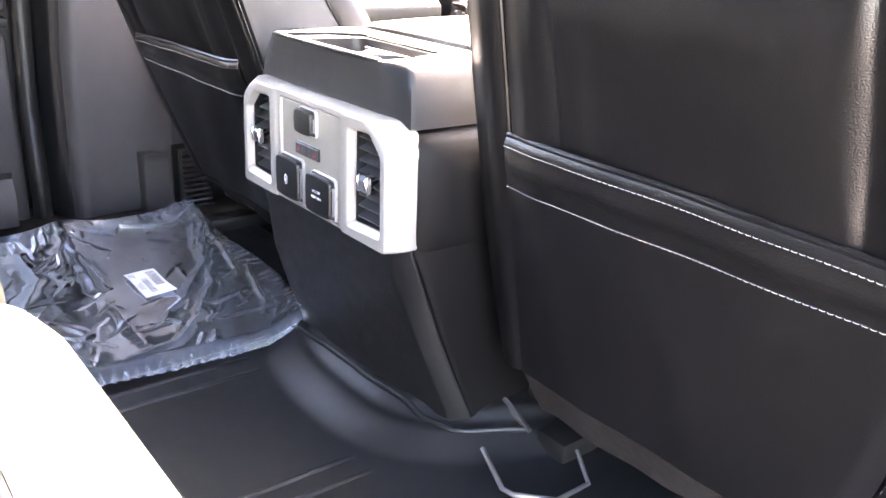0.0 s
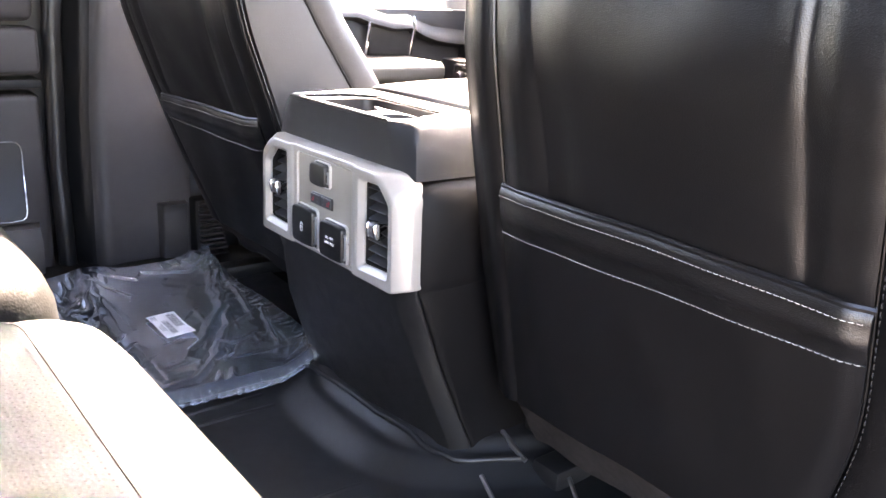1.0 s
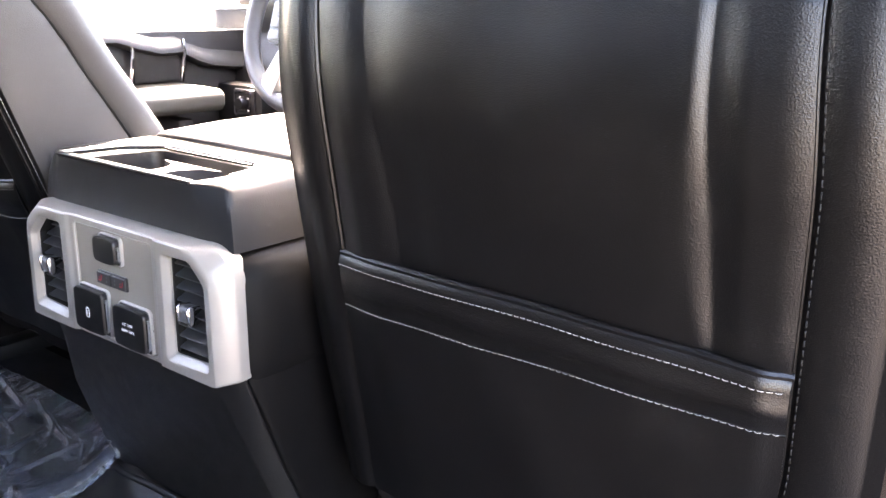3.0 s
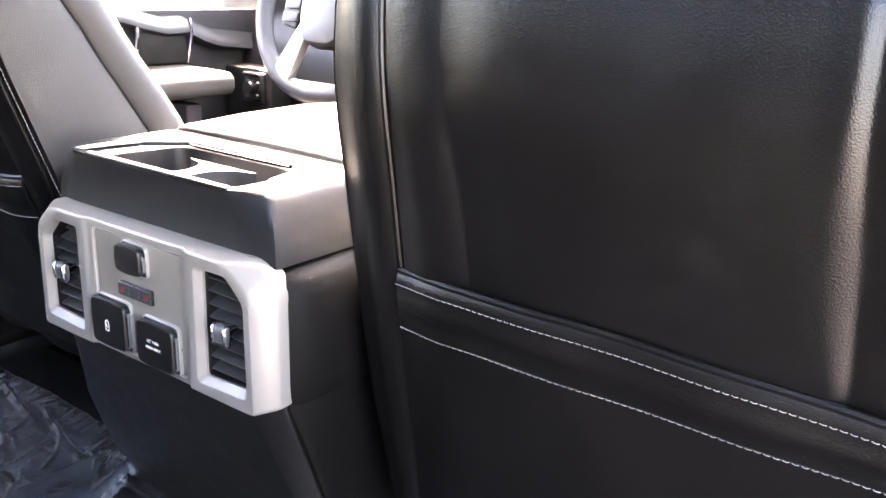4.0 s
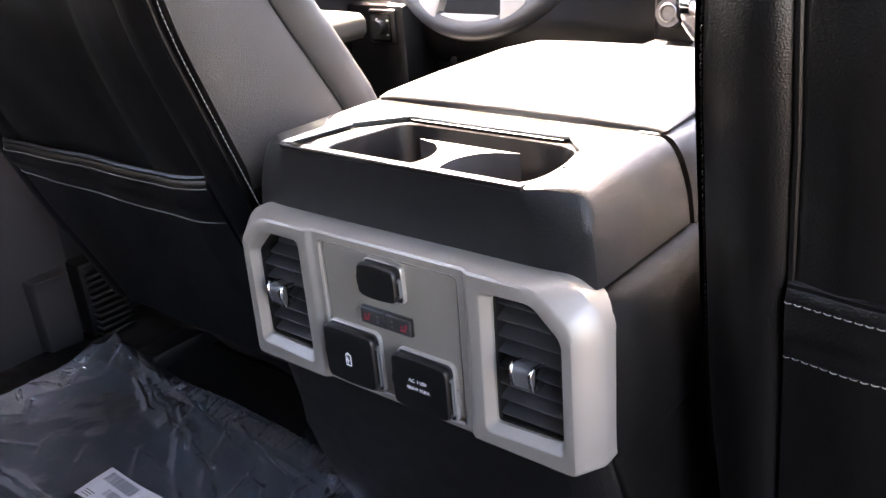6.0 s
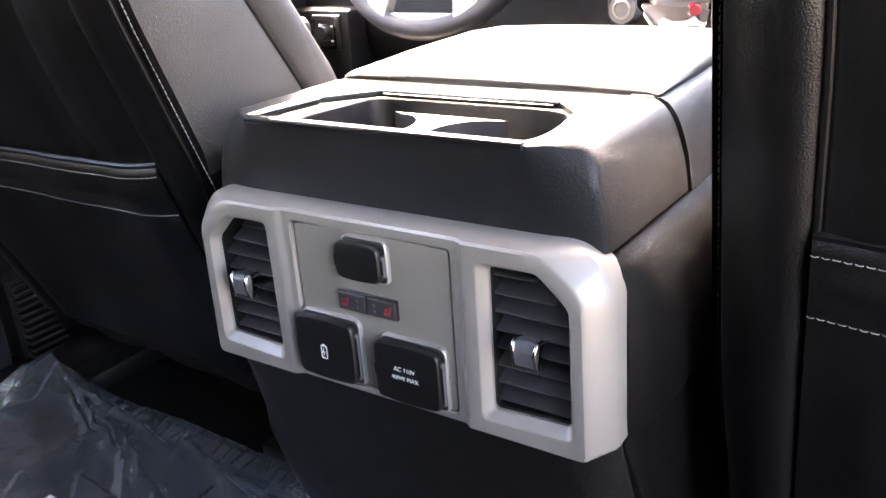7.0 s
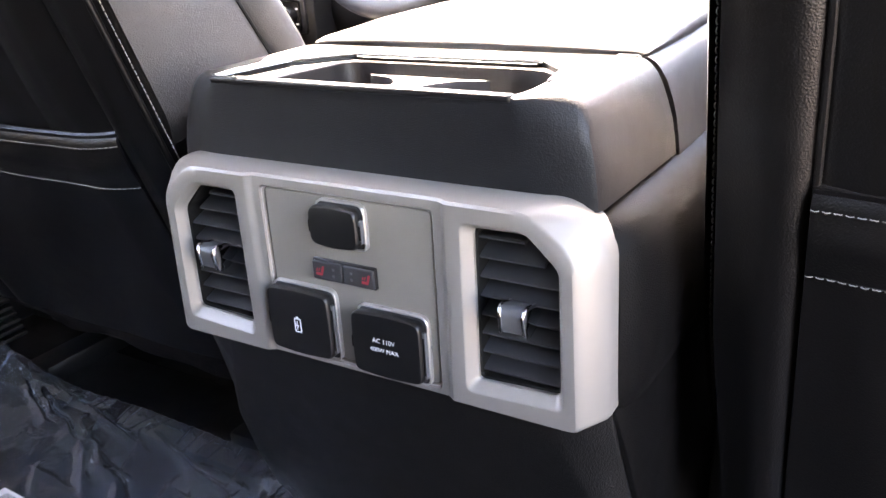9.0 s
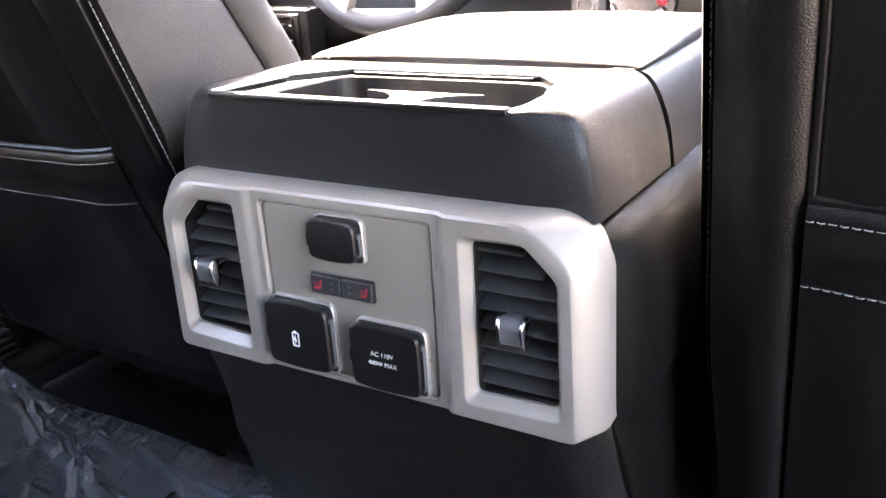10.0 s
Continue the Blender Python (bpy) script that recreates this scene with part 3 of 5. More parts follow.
def console_body():
    # lower rear cover: a chamfer twists down each rear corner to the foot
    FACET = ((0.236, 0.0140, 0.130, 0.0155, 0.166, 0.022), (0.20, 0.0190, 0.140, 0.0212, 0.168, 0.034), (0.168, 0.0260, 0.150, 0.0290, 0.1705, 0.045), (0.136, 0.0330, 0.159, 0.0375, 0.173, 0.056), (0.08, 0.0470, 0.166, 0.0580, 0.178, 0.078), (0.034, 0.0570, 0.169, 0.0770, 0.183, 0.098), (0.005, 0.0610, 0.170, 0.0840, 0.184, 0.104))
    FACET = ((0.2393,) + FACET[0][1:],) + FACET
    rings = []
    for z, y0, xl, yl, xr, yr in FACET:
        half = [(0.05, y0), (0.10, y0 + (yl - y0) * 0.35), (xl - 0.012, yl - (yl - y0) * 0.25 - 0.0004), (xl - 0.002, yl - 0.0004), (xl + 0.002, yl + 0.0010), (xr - 0.002, yr - 0.0016), (xr, yr + 0.001), (xr - 0.0004, yr + 0.0028), (xr - 0.004, yr + 0.0045), (xr - 0.005, 0.95)]
        rings.append(xy(mirrored(half), z))
    part("lower_cover", loft(rings), COVER, console, sharp=50)

    def flank(y):
        """Half width of the side panels at their lower edge."""
        table = ((0.026, 0.925), (0.032, 0.950), (0.040, 0.972), (0.060, 0.990), (0.10, 1.0))
        for (ya, a), (yb, b) in zip(table, table[1:]):
            if y < yb:
                return 0.178 * (a + (b - a) * max(0.0, (y - ya) / (yb - ya)))
        return 0.178

    # side pieces behind an open seam, flush with the panels above
    for s in (-1, 1):
        rings = []
        for z, y0, xl, yl, xr, yr in FACET:
            run = [yr + d for d in (0.0036, 0.0048, 0.012, 0.022, 0.040, 0.070)] + [0.30, 0.95]
            outer = [(max(xr + 0.0012, flank(y)) - (0.0012 if i == 0 else 0.0), y) for i, y in enumerate(run)]
            rings.append([(s * x, y, z) for x, y in outer + [(0.12, 0.95), (0.12, yr + 0.0036)]])
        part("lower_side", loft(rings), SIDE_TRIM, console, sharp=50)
    # upper side panels with a rounded shoulder
    rings = []
    for y, k in ((0.026, 0.925), (0.032, 0.950), (0.040, 0.972), (0.060, 0.990), (0.10, 1.0), (0.20, 1.0), (0.36, 1.0), (0.95, 1.0)):
        half = [(0.178, 0.2395), (0.181, 0.25), (0.182, 0.30), (0.180, 0.335), (0.175, 0.350), (0.167, 0.357), (0.150, 0.358)]
        rings.append([(x * k, y, z - (1 - k) * 0.05) for x, z in half] + [(-x * k, y, z - (1 - k) * 0.05) for x, z in reversed(half)])
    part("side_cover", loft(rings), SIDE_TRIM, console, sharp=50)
    # rounded foot gasket at the floor
    pts = [(0.185, 0.40, 0.012), (0.186, 0.12, 0.012), (0.181, 0.098, 0.012), (0.168, 0.078, 0.012), (0.14, 0.066, 0.012), (0.08, 0.060, 0.012), (0, 0.056, 0.012)]
    pts += [(-x, y, z) for x, y, z in reversed(pts[:-1])]
    part("foot_trim", tube(pts, 0.006, 8), PLASTIC, console)


console_body()

# silver frame round the rear panel
BZF = [(-0.154, 0.237), (0.154, 0.237), (0.151, 0.342), (0.126, 0.3635), (-0.126, 0.3635), (-0.151, 0.342)]
BZO = [(-0.1690, 0.239), (0.1675, 0.239), (0.1655, 0.346), (0.1450, 0.3685), (-0.1450, 0.3685), (-0.166, 0.346)]
VENT = [(0.0895, 0.2525), (0.1425, 0.2550), (0.1412, 0.332), (0.1226, 0.3505), (0.0897, 0.3502)]
LIP = [(0.0835, 0.2455), (0.1470, 0.2480), (0.1450, 0.3345), (0.1240, 0.3545), (0.0835, 0.3545)]
PAN = [(-0.0655, 0.240), (0.0655, 0.240), (0.0655, 0.3585), (-0.0655, 0.3585)]
POD_Y = -0.0036  # the vent ends stand proud of the middle


def flip(p):
    return [(-x, z) for x, z in p]


def bezel():
    rad = [0.005, 0.005, 0.010, 0.012, 0.012, 0.010]
    f = rounded(BZF, rad, 5)
    f2 = rounded([(x * 1.012, z + (0.0018 if z > 0.3 else -0.0005)) for x, z in BZF], rad, 5)
    o = rounded(BZO, [0.005, 0.005, 0.016, 0.018, 0.018, 0.016], 5)
    XS = (-0.0755, -0.0722, -0.0693, 0.0693, 0.0722, 0.0755)

    def split(p):
        """The outline with extra corners where the ends step forward."""
        out = []
        for a, b in zip(p, p[1:] + p[:1]):
            out.append(a)
            cuts = [x for x in XS if min(a[0], b[0]) < x < max(a[0], b[0])]
            for x in sorted(cuts, reverse=a[0] > b[0]):
                t = (x - a[0]) / (b[0] - a[0])
                out.append((x, a[1] + (b[1] - a[1]) * t))
        return out

    f, f2, o = split(f), split(f2), split(o)

    def front(p, k=1.0, y=0.0):
        """The loop on the stepped front; k: how much of the step is left."""
        return [(x, y + k * POD_Y * smooth01((abs(x) - 0.0693) / 0.0062), z) for x, z in p]

    lips = [rounded(LIP, 0.006, 4), rounded(flip(LIP), 0.006, 4)]
    vents = [rounded(VENT, 0.004, 4), rounded(flip(VENT), 0.004, 4)]
    pan = rounded(PAN, 0.005, 4)
    bm = bmesh.new()
    # middle bands, the two steps and the two raised ends
    zlo = min(z for x, z in f)
    zhi = max(z for x, z in f)
    join(bm, plate([[(x, 0.0, z) for x, z in rect(-0.0693, 0.0693, zlo, zhi)], xz(pan, 0.0)]))
    for s in (-1, 1):
        xs = [0.0693 + 0.0062 * i / 6 for i in range(7)]
        own = bmesh.new()
        col = [[own.verts.new(p) for p in front([(s * x, zlo), (s * x, zhi)])] for x in xs]
        for a, b in zip(col, col[1:]):
            own.faces.new((a[0], b[0], b[1], a[1]))
        join(bm, own)
        end = [(x, z) for x, z in f if s * x > 0.0754]
        if s < 0:
            first = max(range(len(end)), key=lambda i: end[i][0] if end[i][1] > 0.3 else -9)
            end = end[first:] + end[:first]
        join(bm, plate([xz(end, POD_Y), xz(lips[0 if s > 0 else 1], POD_Y)]))
    loft([front(f), front(f2, 1.0, 0.0012), front(o, 0.15, 0.0135), xz([(x * 1.004, z) for x, z in o], 0.017), xz([(x * 1.002, z) for x, z in o], 0.032)], (False, False), bm=bm)

    def blend(a_, b_, t):
        return [(p[0] * (1 - t) + q[0] * t, p[1] * (1 - t) + q[1] * t) for p, q in zip(a_, b_)]

    for a, b in zip(lips, vents):
        loft([xz(a, POD_Y), xz(blend(a, b, 0.10), POD_Y + 0.0002), xz(blend(a, b, 0.22), POD_Y + 0.0010), xz(blend(a, b, 0.85), 0.0014), xz(b, 0.0026), xz(b, 0.0050)], (False, False), bm=bm)
    loft([xz(pan, 0.0), xz(inset(pan, 0.0006), 0.0006), xz(inset(pan, 0.0016), 0.0032), xz(inset(pan, 0.0016), 0.006)], (False, False), bm=bm)
    return part("vent_frame", bm, SILVER, console, "satin silver surround", sharp=30)


bezel()


def rear_panel():
    pl = rounded(inset(PAN, 0.0024), 0.004, 4)
    bm = loft([xz(pl, 0.010), xz(pl, 0.0030), xz(inset(pl, 0.0008), 0.0022)], (False, False))
    join(bm, plate([xz(inset(pl, 0.0008), 0.0022)]))
    p = part("control_panel", bm, PANEL, console, "satin warm grey panel")
    edge = rounded(inset(PAN, 0.0010), 0.005, 4)
    part("panel_edge", tube(xz(edge, 0.0012), 0.0004, 6, True), RIM, p, "thin bright edge line")

    def flap(x0, x1, z0, z1, label):
        """A hinged outlet cover proud of its thin bright edging, with a pull edge."""
        lip = rounded([(x0 - 0.0006, z0 - 0.0014), (x1 + 0.0030, z0 - 0.0014), (x1 + 0.0030, z1 + 0.0022), (x0 + 0.0020, z1 + 0.0022)], [0.004, 0.005, 0.007, 0.006], 4)
        bm = loft([xz(lip, 0.004), xz(lip, -0.0006), xz(inset(lip, 0.0004), -0.0011), xz(inset(lip, 0.0012), -0.0011), xz(inset(lip, 0.0015), -0.0004)], (False, False))
        part("flap_surround", bm, RIM, p)
        well = inset(lip, 0.0013)
        part("flap_well", loft([xz(well, 0.003), xz(well, -0.0005)], (False, True)), SLAT, p)
        cx, cz = (x0 + x1) / 2, (z0 + z1) / 2
        body = rounded([(x0, z0 + 0.0012), (cx, z0 - 0.0006), (x1, z0 + 0.0012), (x1 + 0.0005, cz), (x1, z1 - 0.0012), (cx, z1 + 0.0006), (x0, z1 - 0.0012), (x0 - 0.0005, cz)], [0.0055, 0.02, 0.0055, 0.02, 0.0055, 0.02, 0.0055, 0.02], 4)
        bm = loft([xz(inset(body, 0.0004), 0.0), xz(body, -0.0042), xz(inset(body, 0.0003), -0.0058), xz(inset(body, 0.0010), -0.0067), xz(inset(body, 0.0024), -0.0070)], (False, True))
        fl_ = part("outlet_flap", bm, SATIN, p, label)
        part("pull_edge", box(x1 - 0.0010, x1 + 0.0021, -0.0040, -0.0004, z0 + 0.0050, z1 - 0.0075, 0.0007), GREY_TAB, fl_)
        part("pull_slot", box(x1 + 0.0004, x1 + 0.0016, -0.0044, -0.0036, z0 + 0.0075, z1 - 0.0105, 0.0002, 1), VOID, fl_)
        part("hinge_notch", box(x0 - 0.0012, x0 + 0.0009, -0.0060, -0.001, cz - 0.0050, cz + 0.0030, 0.0004, 1), VOID, fl_)
        return fl_

    flap(-0.0213, 0.0146, 0.3254, 0.3527, "blank satin black outlet flap")
    usb = flap(-0.0655, -0.0143, 0.2432, 0.2908, "satin black flap with a charging symbol")
    ac = flap(0.0034, 0.0548, 0.2418, 0.2862, "satin black flap with white power lettering")

    # charging symbol: battery outline with a bolt
    o = rounded(rect(-0.0434, -0.0378, 0.2600, 0.2704), 0.001, 2)
    part("battery_mark", loft([xz(o, -0.0070), xz(o, -0.0073), xz(inset(o, 0.0008), -0.0073), xz(inset(o, 0.0008), -0.0070)], (False, False)), PRINT, usb)
    part("battery_cap", box(-0.0415, -0.0397, -0.0073, -0.0069, 0.2706, 0.2714), PRINT, usb)
    bolt = bmesh.new()
    bolt.faces.new([bolt.verts.new((x - 0.0056, -0.00745, z - 0.0010)) for x, z in ((-0.0348, 0.2704), (-0.0367, 0.2657), (-0.0355, 0.2657), (-0.0358, 0.2620), (-0.0336, 0.2668), (-0.0348, 0.2668))])
    part("bolt_mark", bolt, PRINT, usb)

    def words(text, x, z, size):
        cu = bpy.data.curves.new("lettering", "FONT")
        cu.body = text
        cu.size = size
        cu.align_x = "CENTER"
        cu.extrude = 0.00008
        tmp = bpy.data.objects.new("tmp", cu)
        scene.collection.objects.link(tmp)
        bpy.context.view_layer.update()
        me = bpy.data.meshes.new_from_object(tmp)
        bpy.data.objects.remove(tmp)
        bm = bmesh.new()
        bm.from_mesh(me)
        bpy.data.meshes.remove(me)
        bm.transform(pose(x, -0.0074, z, 90, 0, 0))
        return part("lettering", bm, PRINT, ac)

    words("AC 110V", 0.0283, 0.2670, 0.0045)
    words("400W MAX", 0.0283, 0.2606, 0.0043)

    # seat heating switches
    st = rounded(rect(-0.0275, 0.0213, 0.2988, 0.3136), 0.0014, 3)
    strip = part("switch_strip", loft([xz(st, 0.004), xz(st, 0.0005), xz(inset(st, 0.0006), 0.0)], (False, True)), SATIN, p)
    for s, cx in ((-1, -0.0153), (1, 0.0091)):
        b = rounded(rect(cx - 0.0116, cx + 0.0116, 0.2997, 0.3123), 0.001, 2)
        bt = part("heat_switch", loft([xz(b, 0.001), xz(b, -0.001), xz(inset(b, 0.0006), -0.0016)], (False, True)), SLAT, strip)
        ix = cx + s * 0.0056
        seat = bmesh.new()
        for poly in ([(-0.0034, -0.0030), (0.0018, -0.0032), (0.0026, -0.0010), (-0.0028, -0.0012)], [(0.0008, -0.0009), (0.0028, -0.0009), (0.0038, 0.0034), (0.0022, 0.0036)], [(-0.0028, -0.0004), (-0.0020, -0.0004), (-0.0012, 0.0018), (-0.0020, 0.0018)], [(-0.0012, -0.0004), (-0.0004, -0.0004), (0.0006, 0.0020), (-0.0002, 0.0020)]):
            seat.faces.new([seat.verts.new((ix + x, -0.00175, 0.306 + z)) for x, z in poly])
        part("seat_mark", seat, REDPRINT, bt, "red seat symbol")
        for dz in (-0.0022, 0.0022):
            part("indicator", box(cx - s * 0.0052 - 0.0009, cx - s * 0.0052 + 0.0009, -0.0019, -0.0014, 0.306 + dz - 0.0009, 0.306 + dz + 0.0009, 0.0003, 1), GREY_TAB, bt)
    return p


rear_panel()


def vent(sgn):
    poly = VENT if sgn > 0 else flip(VENT)
    cx = sgn * 0.1168
    v = part("air_vent", loft([xz(rounded(poly, 0.004, 4), 0.0051), xz(rounded(inset(poly, 0.001), 0.004, 4), 0.0060), xz(rounded(inset(poly, 0.001), 0.004, 4), 0.045)], (False, True)), VOID, console, "black louvred air vent")
    for i in range(8):
        z = 0.2625 + i * 0.0122
        xr = 0.1412
        if z > 0.326:
            xr = 0.1402 - (z - 0.326) * 0.95
        xl = 0.0906
        prof = [(0.0072, -0.0044), (0.0077, -0.0056), (0.0095, -0.0052), (0.031, 0.0038), (0.031, 0.0060), (0.0085, -0.0034)]
        xs = sorted((sgn * xl, sgn * xr))
        bm = loft([[(x, y, min(z + dz, 0.3485)) for y, dz in prof] for x in xs])
        part("slat", bm, SLAT, v, sharp=25)
    # adjuster: a grey wedge between two bright waisted cheeks
    tz = 0.3005
    side = rounded([(0.014, 0.0050), (-0.0030, 0.0092), (-0.0072, 0.0050), (-0.0050, -0.0080), (0.0005, -0.0095), (0.014, -0.0050)], [0.001, 0.003, 0.003, 0.003, 0.003, 0.001], 3)
    waist = lambda z: 0.0060 + 0.0012 * (abs(z) / 0.0088) ** 1.5
    tab = part("adjuster", loft([[(cx + e * waist(z), y, z + tz) for y, z in side] for e in (-1, 1)]), GREY_TAB, v, "grey adjuster tab", sharp=50)
    for e in (-1, 1):
        plate_ = [[(cx + e * (waist(z) + dx), y * k - 0.0006, z * k + tz) for y, z in side] for dx, k in ((-0.0004, 1.06), (0.0002, 1.13), (0.0012, 1.13), (0.0018, 1.04))]
        part("bright_cheek", loft(plate_), CHROME, tab, "chrome side plate", sharp=60)


vent(1)
vent(-1)

# upper cover with the tray opening
CAPB = [(0.06, 0.0185), (0.115, 0.0187), (0.1255, 0.0192), (0.1500, 0.0228), (0.1545, 0.0250), (0.1562, 0.0310), (0.1605, 0.1490)]
CAPT = [(0.06, 0.0155), (0.102, 0.0157), (0.108, 0.0172), (0.1310, 0.0325), (0.1345, 0.0355), (0.1358, 0.0400), (0.1360, 0.1490)]
TRAY = [(-0.112, 0.0195), (0.108, 0.0195), (0.112, 0.060), (0.104, 0.096), (0.082, 0.1195), (-0.068, 0.1195), (-0.101, 0.083)]


def cap():
    def mix(a, b, t):
        return [(p[0] * (1 - t) + q[0] * t, p[1] * (1 - t) + q[1] * t) for p, q in zip(a, b)]

    b, t = mirrored(CAPB), mirrored(CAPT)
    rings = [xy(mix(b, t, k), z) for z, k in ((0.360, 0.0), (0.372, 0.06), (0.383, 0.14), (0.394, 0.27), (0.405, 0.43), (0.412, 0.58), (0.4165, 0.73), (0.4192, 0.88), (0.4202, 0.97))]
    rings += [xy(inset(t, 0.0010), 0.4208), xy(inset(t, 0.0045), 0.421)]
    top = inset(t, 0.0045)
    tray = [(x, max(y, 0.0218)) for x, y in rounded(TRAY, 0.004, 3)]
    bm = loft(rings, (True, False))
    join(bm, plate([xy(top, 0.421), xy(tray, 0.421)]))
    loft([xy(tray, 0.421), xy(inset(tray, 0.0008), 0.4202), xy(inset(tray, 0.0008), 0.408)], (False, False), bm=bm)
    return part("upper_cover", bm, LEATHER_TRIM, console, "grained black upper cover", sharp=40)


cap()
HOLE = rounded([(-0.086, 0.0245), (0.104, 0.0245), (0.101, 0.1145), (-0.068, 0.1145)], [0.030, 0.034, 0.034, 0.018], 7)


def tray_insert():
    tr = [(x, max(y, 0.0218)) for x, y in rounded(TRAY, 0.004, 3)]
    rim = inset(tr, 0.0012)
    bm = plate([xy(rim, 0.4175), xy(HOLE, 0.4175)])
    soft = inset(HOLE, 0.0010)
    loft([xy(HOLE, 0.4175), xy(soft, 0.4165), xy(inset(HOLE, 0.0016), 0.40), xy(inset(HOLE, 0.0045), 0.345), xy(inset(HOLE, 0.012), 0.338)], (False, True), bm=bm)
    t = part("cup_tray", bm, PLASTIC_SIDE, console, "dark cup holder tray", sharp=35)
    # bright edging
    ch = [(-0.1105, 0.021, 0.4212), (-0.1075, 0.045, 0.4215), (-0.0995, 0.0825, 0.4215)]
    part("tray_edging", tube(ch, [0.0030, 0.0042, 0.0036], 12, flat=0.4), BRIGHT, t, "bright metal edging")
    ch = [(-0.0985, 0.0845, 0.4212), (-0.083, 0.102, 0.4212), (-0.0675, 0.1185, 0.4212)]
    part("tray_edging", tube(ch, 0.0012, 8), STEEL, t)
    ch = [(-0.067, 0.1195, 0.4215), (0.081, 0.1195, 0.4215)]
    part("tray_edging", tube(ch, 0.0018, 10), BRIGHT, t, "bright metal edging")
    part("tray_edging", tube([(0.0825, 0.119, 0.4212), (0.1045, 0.095, 0.4212), (0.111, 0.06, 0.4212)], 0.0012, 8), STEEL, t)
    part("rear_lip", box(-0.1105, 0.1075, 0.0153, 0.0225, 0.4178, 0.4222, 0.0014, 3), PLASTIC_SIDE, t, "smooth raised rear edge")
    # shadow gap ledge by the lid
    part("tray_ledge", box(-0.064, 0.078, 0.1155, 0.1190, 0.4178, 0.4200, 0.0008), PLASTIC, t)
    # double-waisted divider between the cups
    ring = []
    for i in range(15):
        y = 0.0245 + 0.075 * i / 14
        d = math.sqrt(max(0.0375 ** 2 - (y - 0.062) ** 2, 0))
        ring.append((0.052 - d, y))
    left = []
    for i in range(15):
        y = 0.0995 - 0.075 * i / 14
        d = math.sqrt(max(0.0375 ** 2 - (y - 0.062) ** 2, 0))
        left.append((-0.042 + d, y))
    ring = ring + left
    bm = loft([xy(ring, 0.339), xy(ring, 0.4095), xy([(x, y) for x, y in ring], 0.411)])
    part("cup_divider", bm, GREYRUBBER, t, "waisted grey rubber divider", sharp=45)
    part("divider_clip", box(0.040, 0.050, 0.036, 0.042, 0.345, 0.398, 0.002), PLASTIC_SIDE, t)
    return t


tray_insert()


def lid():
    # armrest base below the lid, then the padded lid
    y0, y1 = 0.1565, 0.425
    base = [(0.1615, 0.352), (0.1600, 0.366), (0.1575, 0.383), (0.1545, 0.394), (0.1505, 0.405), (0.1465, 0.412), (0.1425, 0.4168), (0.138, 0.4195)]
    loop = lambda y: [(x, y, z) for x, z in base] + [(-x, y, z) for x, z in reversed(base)]
    part("armrest_base", loft([loop(y0), loop(y0 + 0.002), loop(0.30), loop(y1)]), LEATHER_TRIM, console, sharp=50)
    part("seam_filler", loft([[(x * 0.955, y, z - 0.006) for x, y, z in loop(yy)] for yy, y in ((0.2, 0.147), (0.2, 0.159))]), VOID, console)
    rings = []
    for y, dz, w in ((y0 + 0.0005, -0.002, 0.1345), (y0 + 0.003, 0.0015, 0.1365), (y0 + 0.012, 0.0035, 0.137), (0.24, 0.007, 0.137), (0.34, 0.009, 0.134), (0.395, 0.007, 0.128), (0.420, 0.000, 0.120), (0.428, -0.006, 0.112)):
        half = [(w - 0.001, 0.4195), (w, 0.4215 + max(dz, 0) * 0.3), (w - 0.003, 0.4225 + dz * 0.7), (w - 0.012, 0.4235 + dz), (w * 0.5, 0.4250 + dz), (0.0, 0.4255 + dz)]
        rings.append([(x, y, z) for x, z in half] + [(-x, y, z) for x, z in reversed(half[:-1])])
    l_ = part("armrest_lid", loft(rings), LEATHER_TRIM, console, "padded armrest lid", sharp=55)
    part("lid_hinge", box(0.118, 0.133, 0.1508, 0.1550, 0.4165, 0.4215, 0.001), PLASTIC, l_)
    part("lid_seam", tube([(-0.134, 0.1530, 0.4195), (0.0, 0.1530, 0.4195), (0.134, 0.1530, 0.4195)], 0.0016, 6), VOID, l_)
    # the console runs on lower to the dashboard
    part("front_tray", box(-0.15, 0.15, 0.426, 0.86, 0.28, 0.350, 0.012, 3), PLASTIC, console)


lid()

lever = thing("gear_lever", (0.0, 0.60, 0.36), "bright chrome and black gear lever on the console", "gear lever")
part("boot", loft([[(0.005 + r * math.cos(a) * 1.3, 0.60 + r * math.sin(a), z) for a in [2 * math.pi * i / 16 for i in range(16)]] for r, z in ((0.045, 0.364), (0.034, 0.375), (0.022, 0.40), (0.014, 0.415))]), SATIN, lever)
part("lever_grip", loft([[(0.002 + dx + 1.75 * r * math.cos(a), 0.60 + r * math.sin(a) * 1.1, z - 0.003) for a in [2 * math.pi * i / 16 for i in range(16)]] for r, z, dx in ((0.012, 0.395, 0), (0.020, 0.41, 0), (0.026, 0.43, -0.004), (0.027, 0.45, -0.004), (0.02, 0.465, -0.004), (0.006, 0.47, -0.004))]), CHROME, lever, "chrome grip", sharp=60)
part("lever_button", tube([(0.031, 0.574, 0.425), (0.031, 0.567, 0.425)], 0.006, 12), REDPRINT, lever, "small red button")
part("lever_plate", box(-0.05, 0.07, 0.54, 0.66, 0.362, 0.370, 0.003), SILVER, lever)


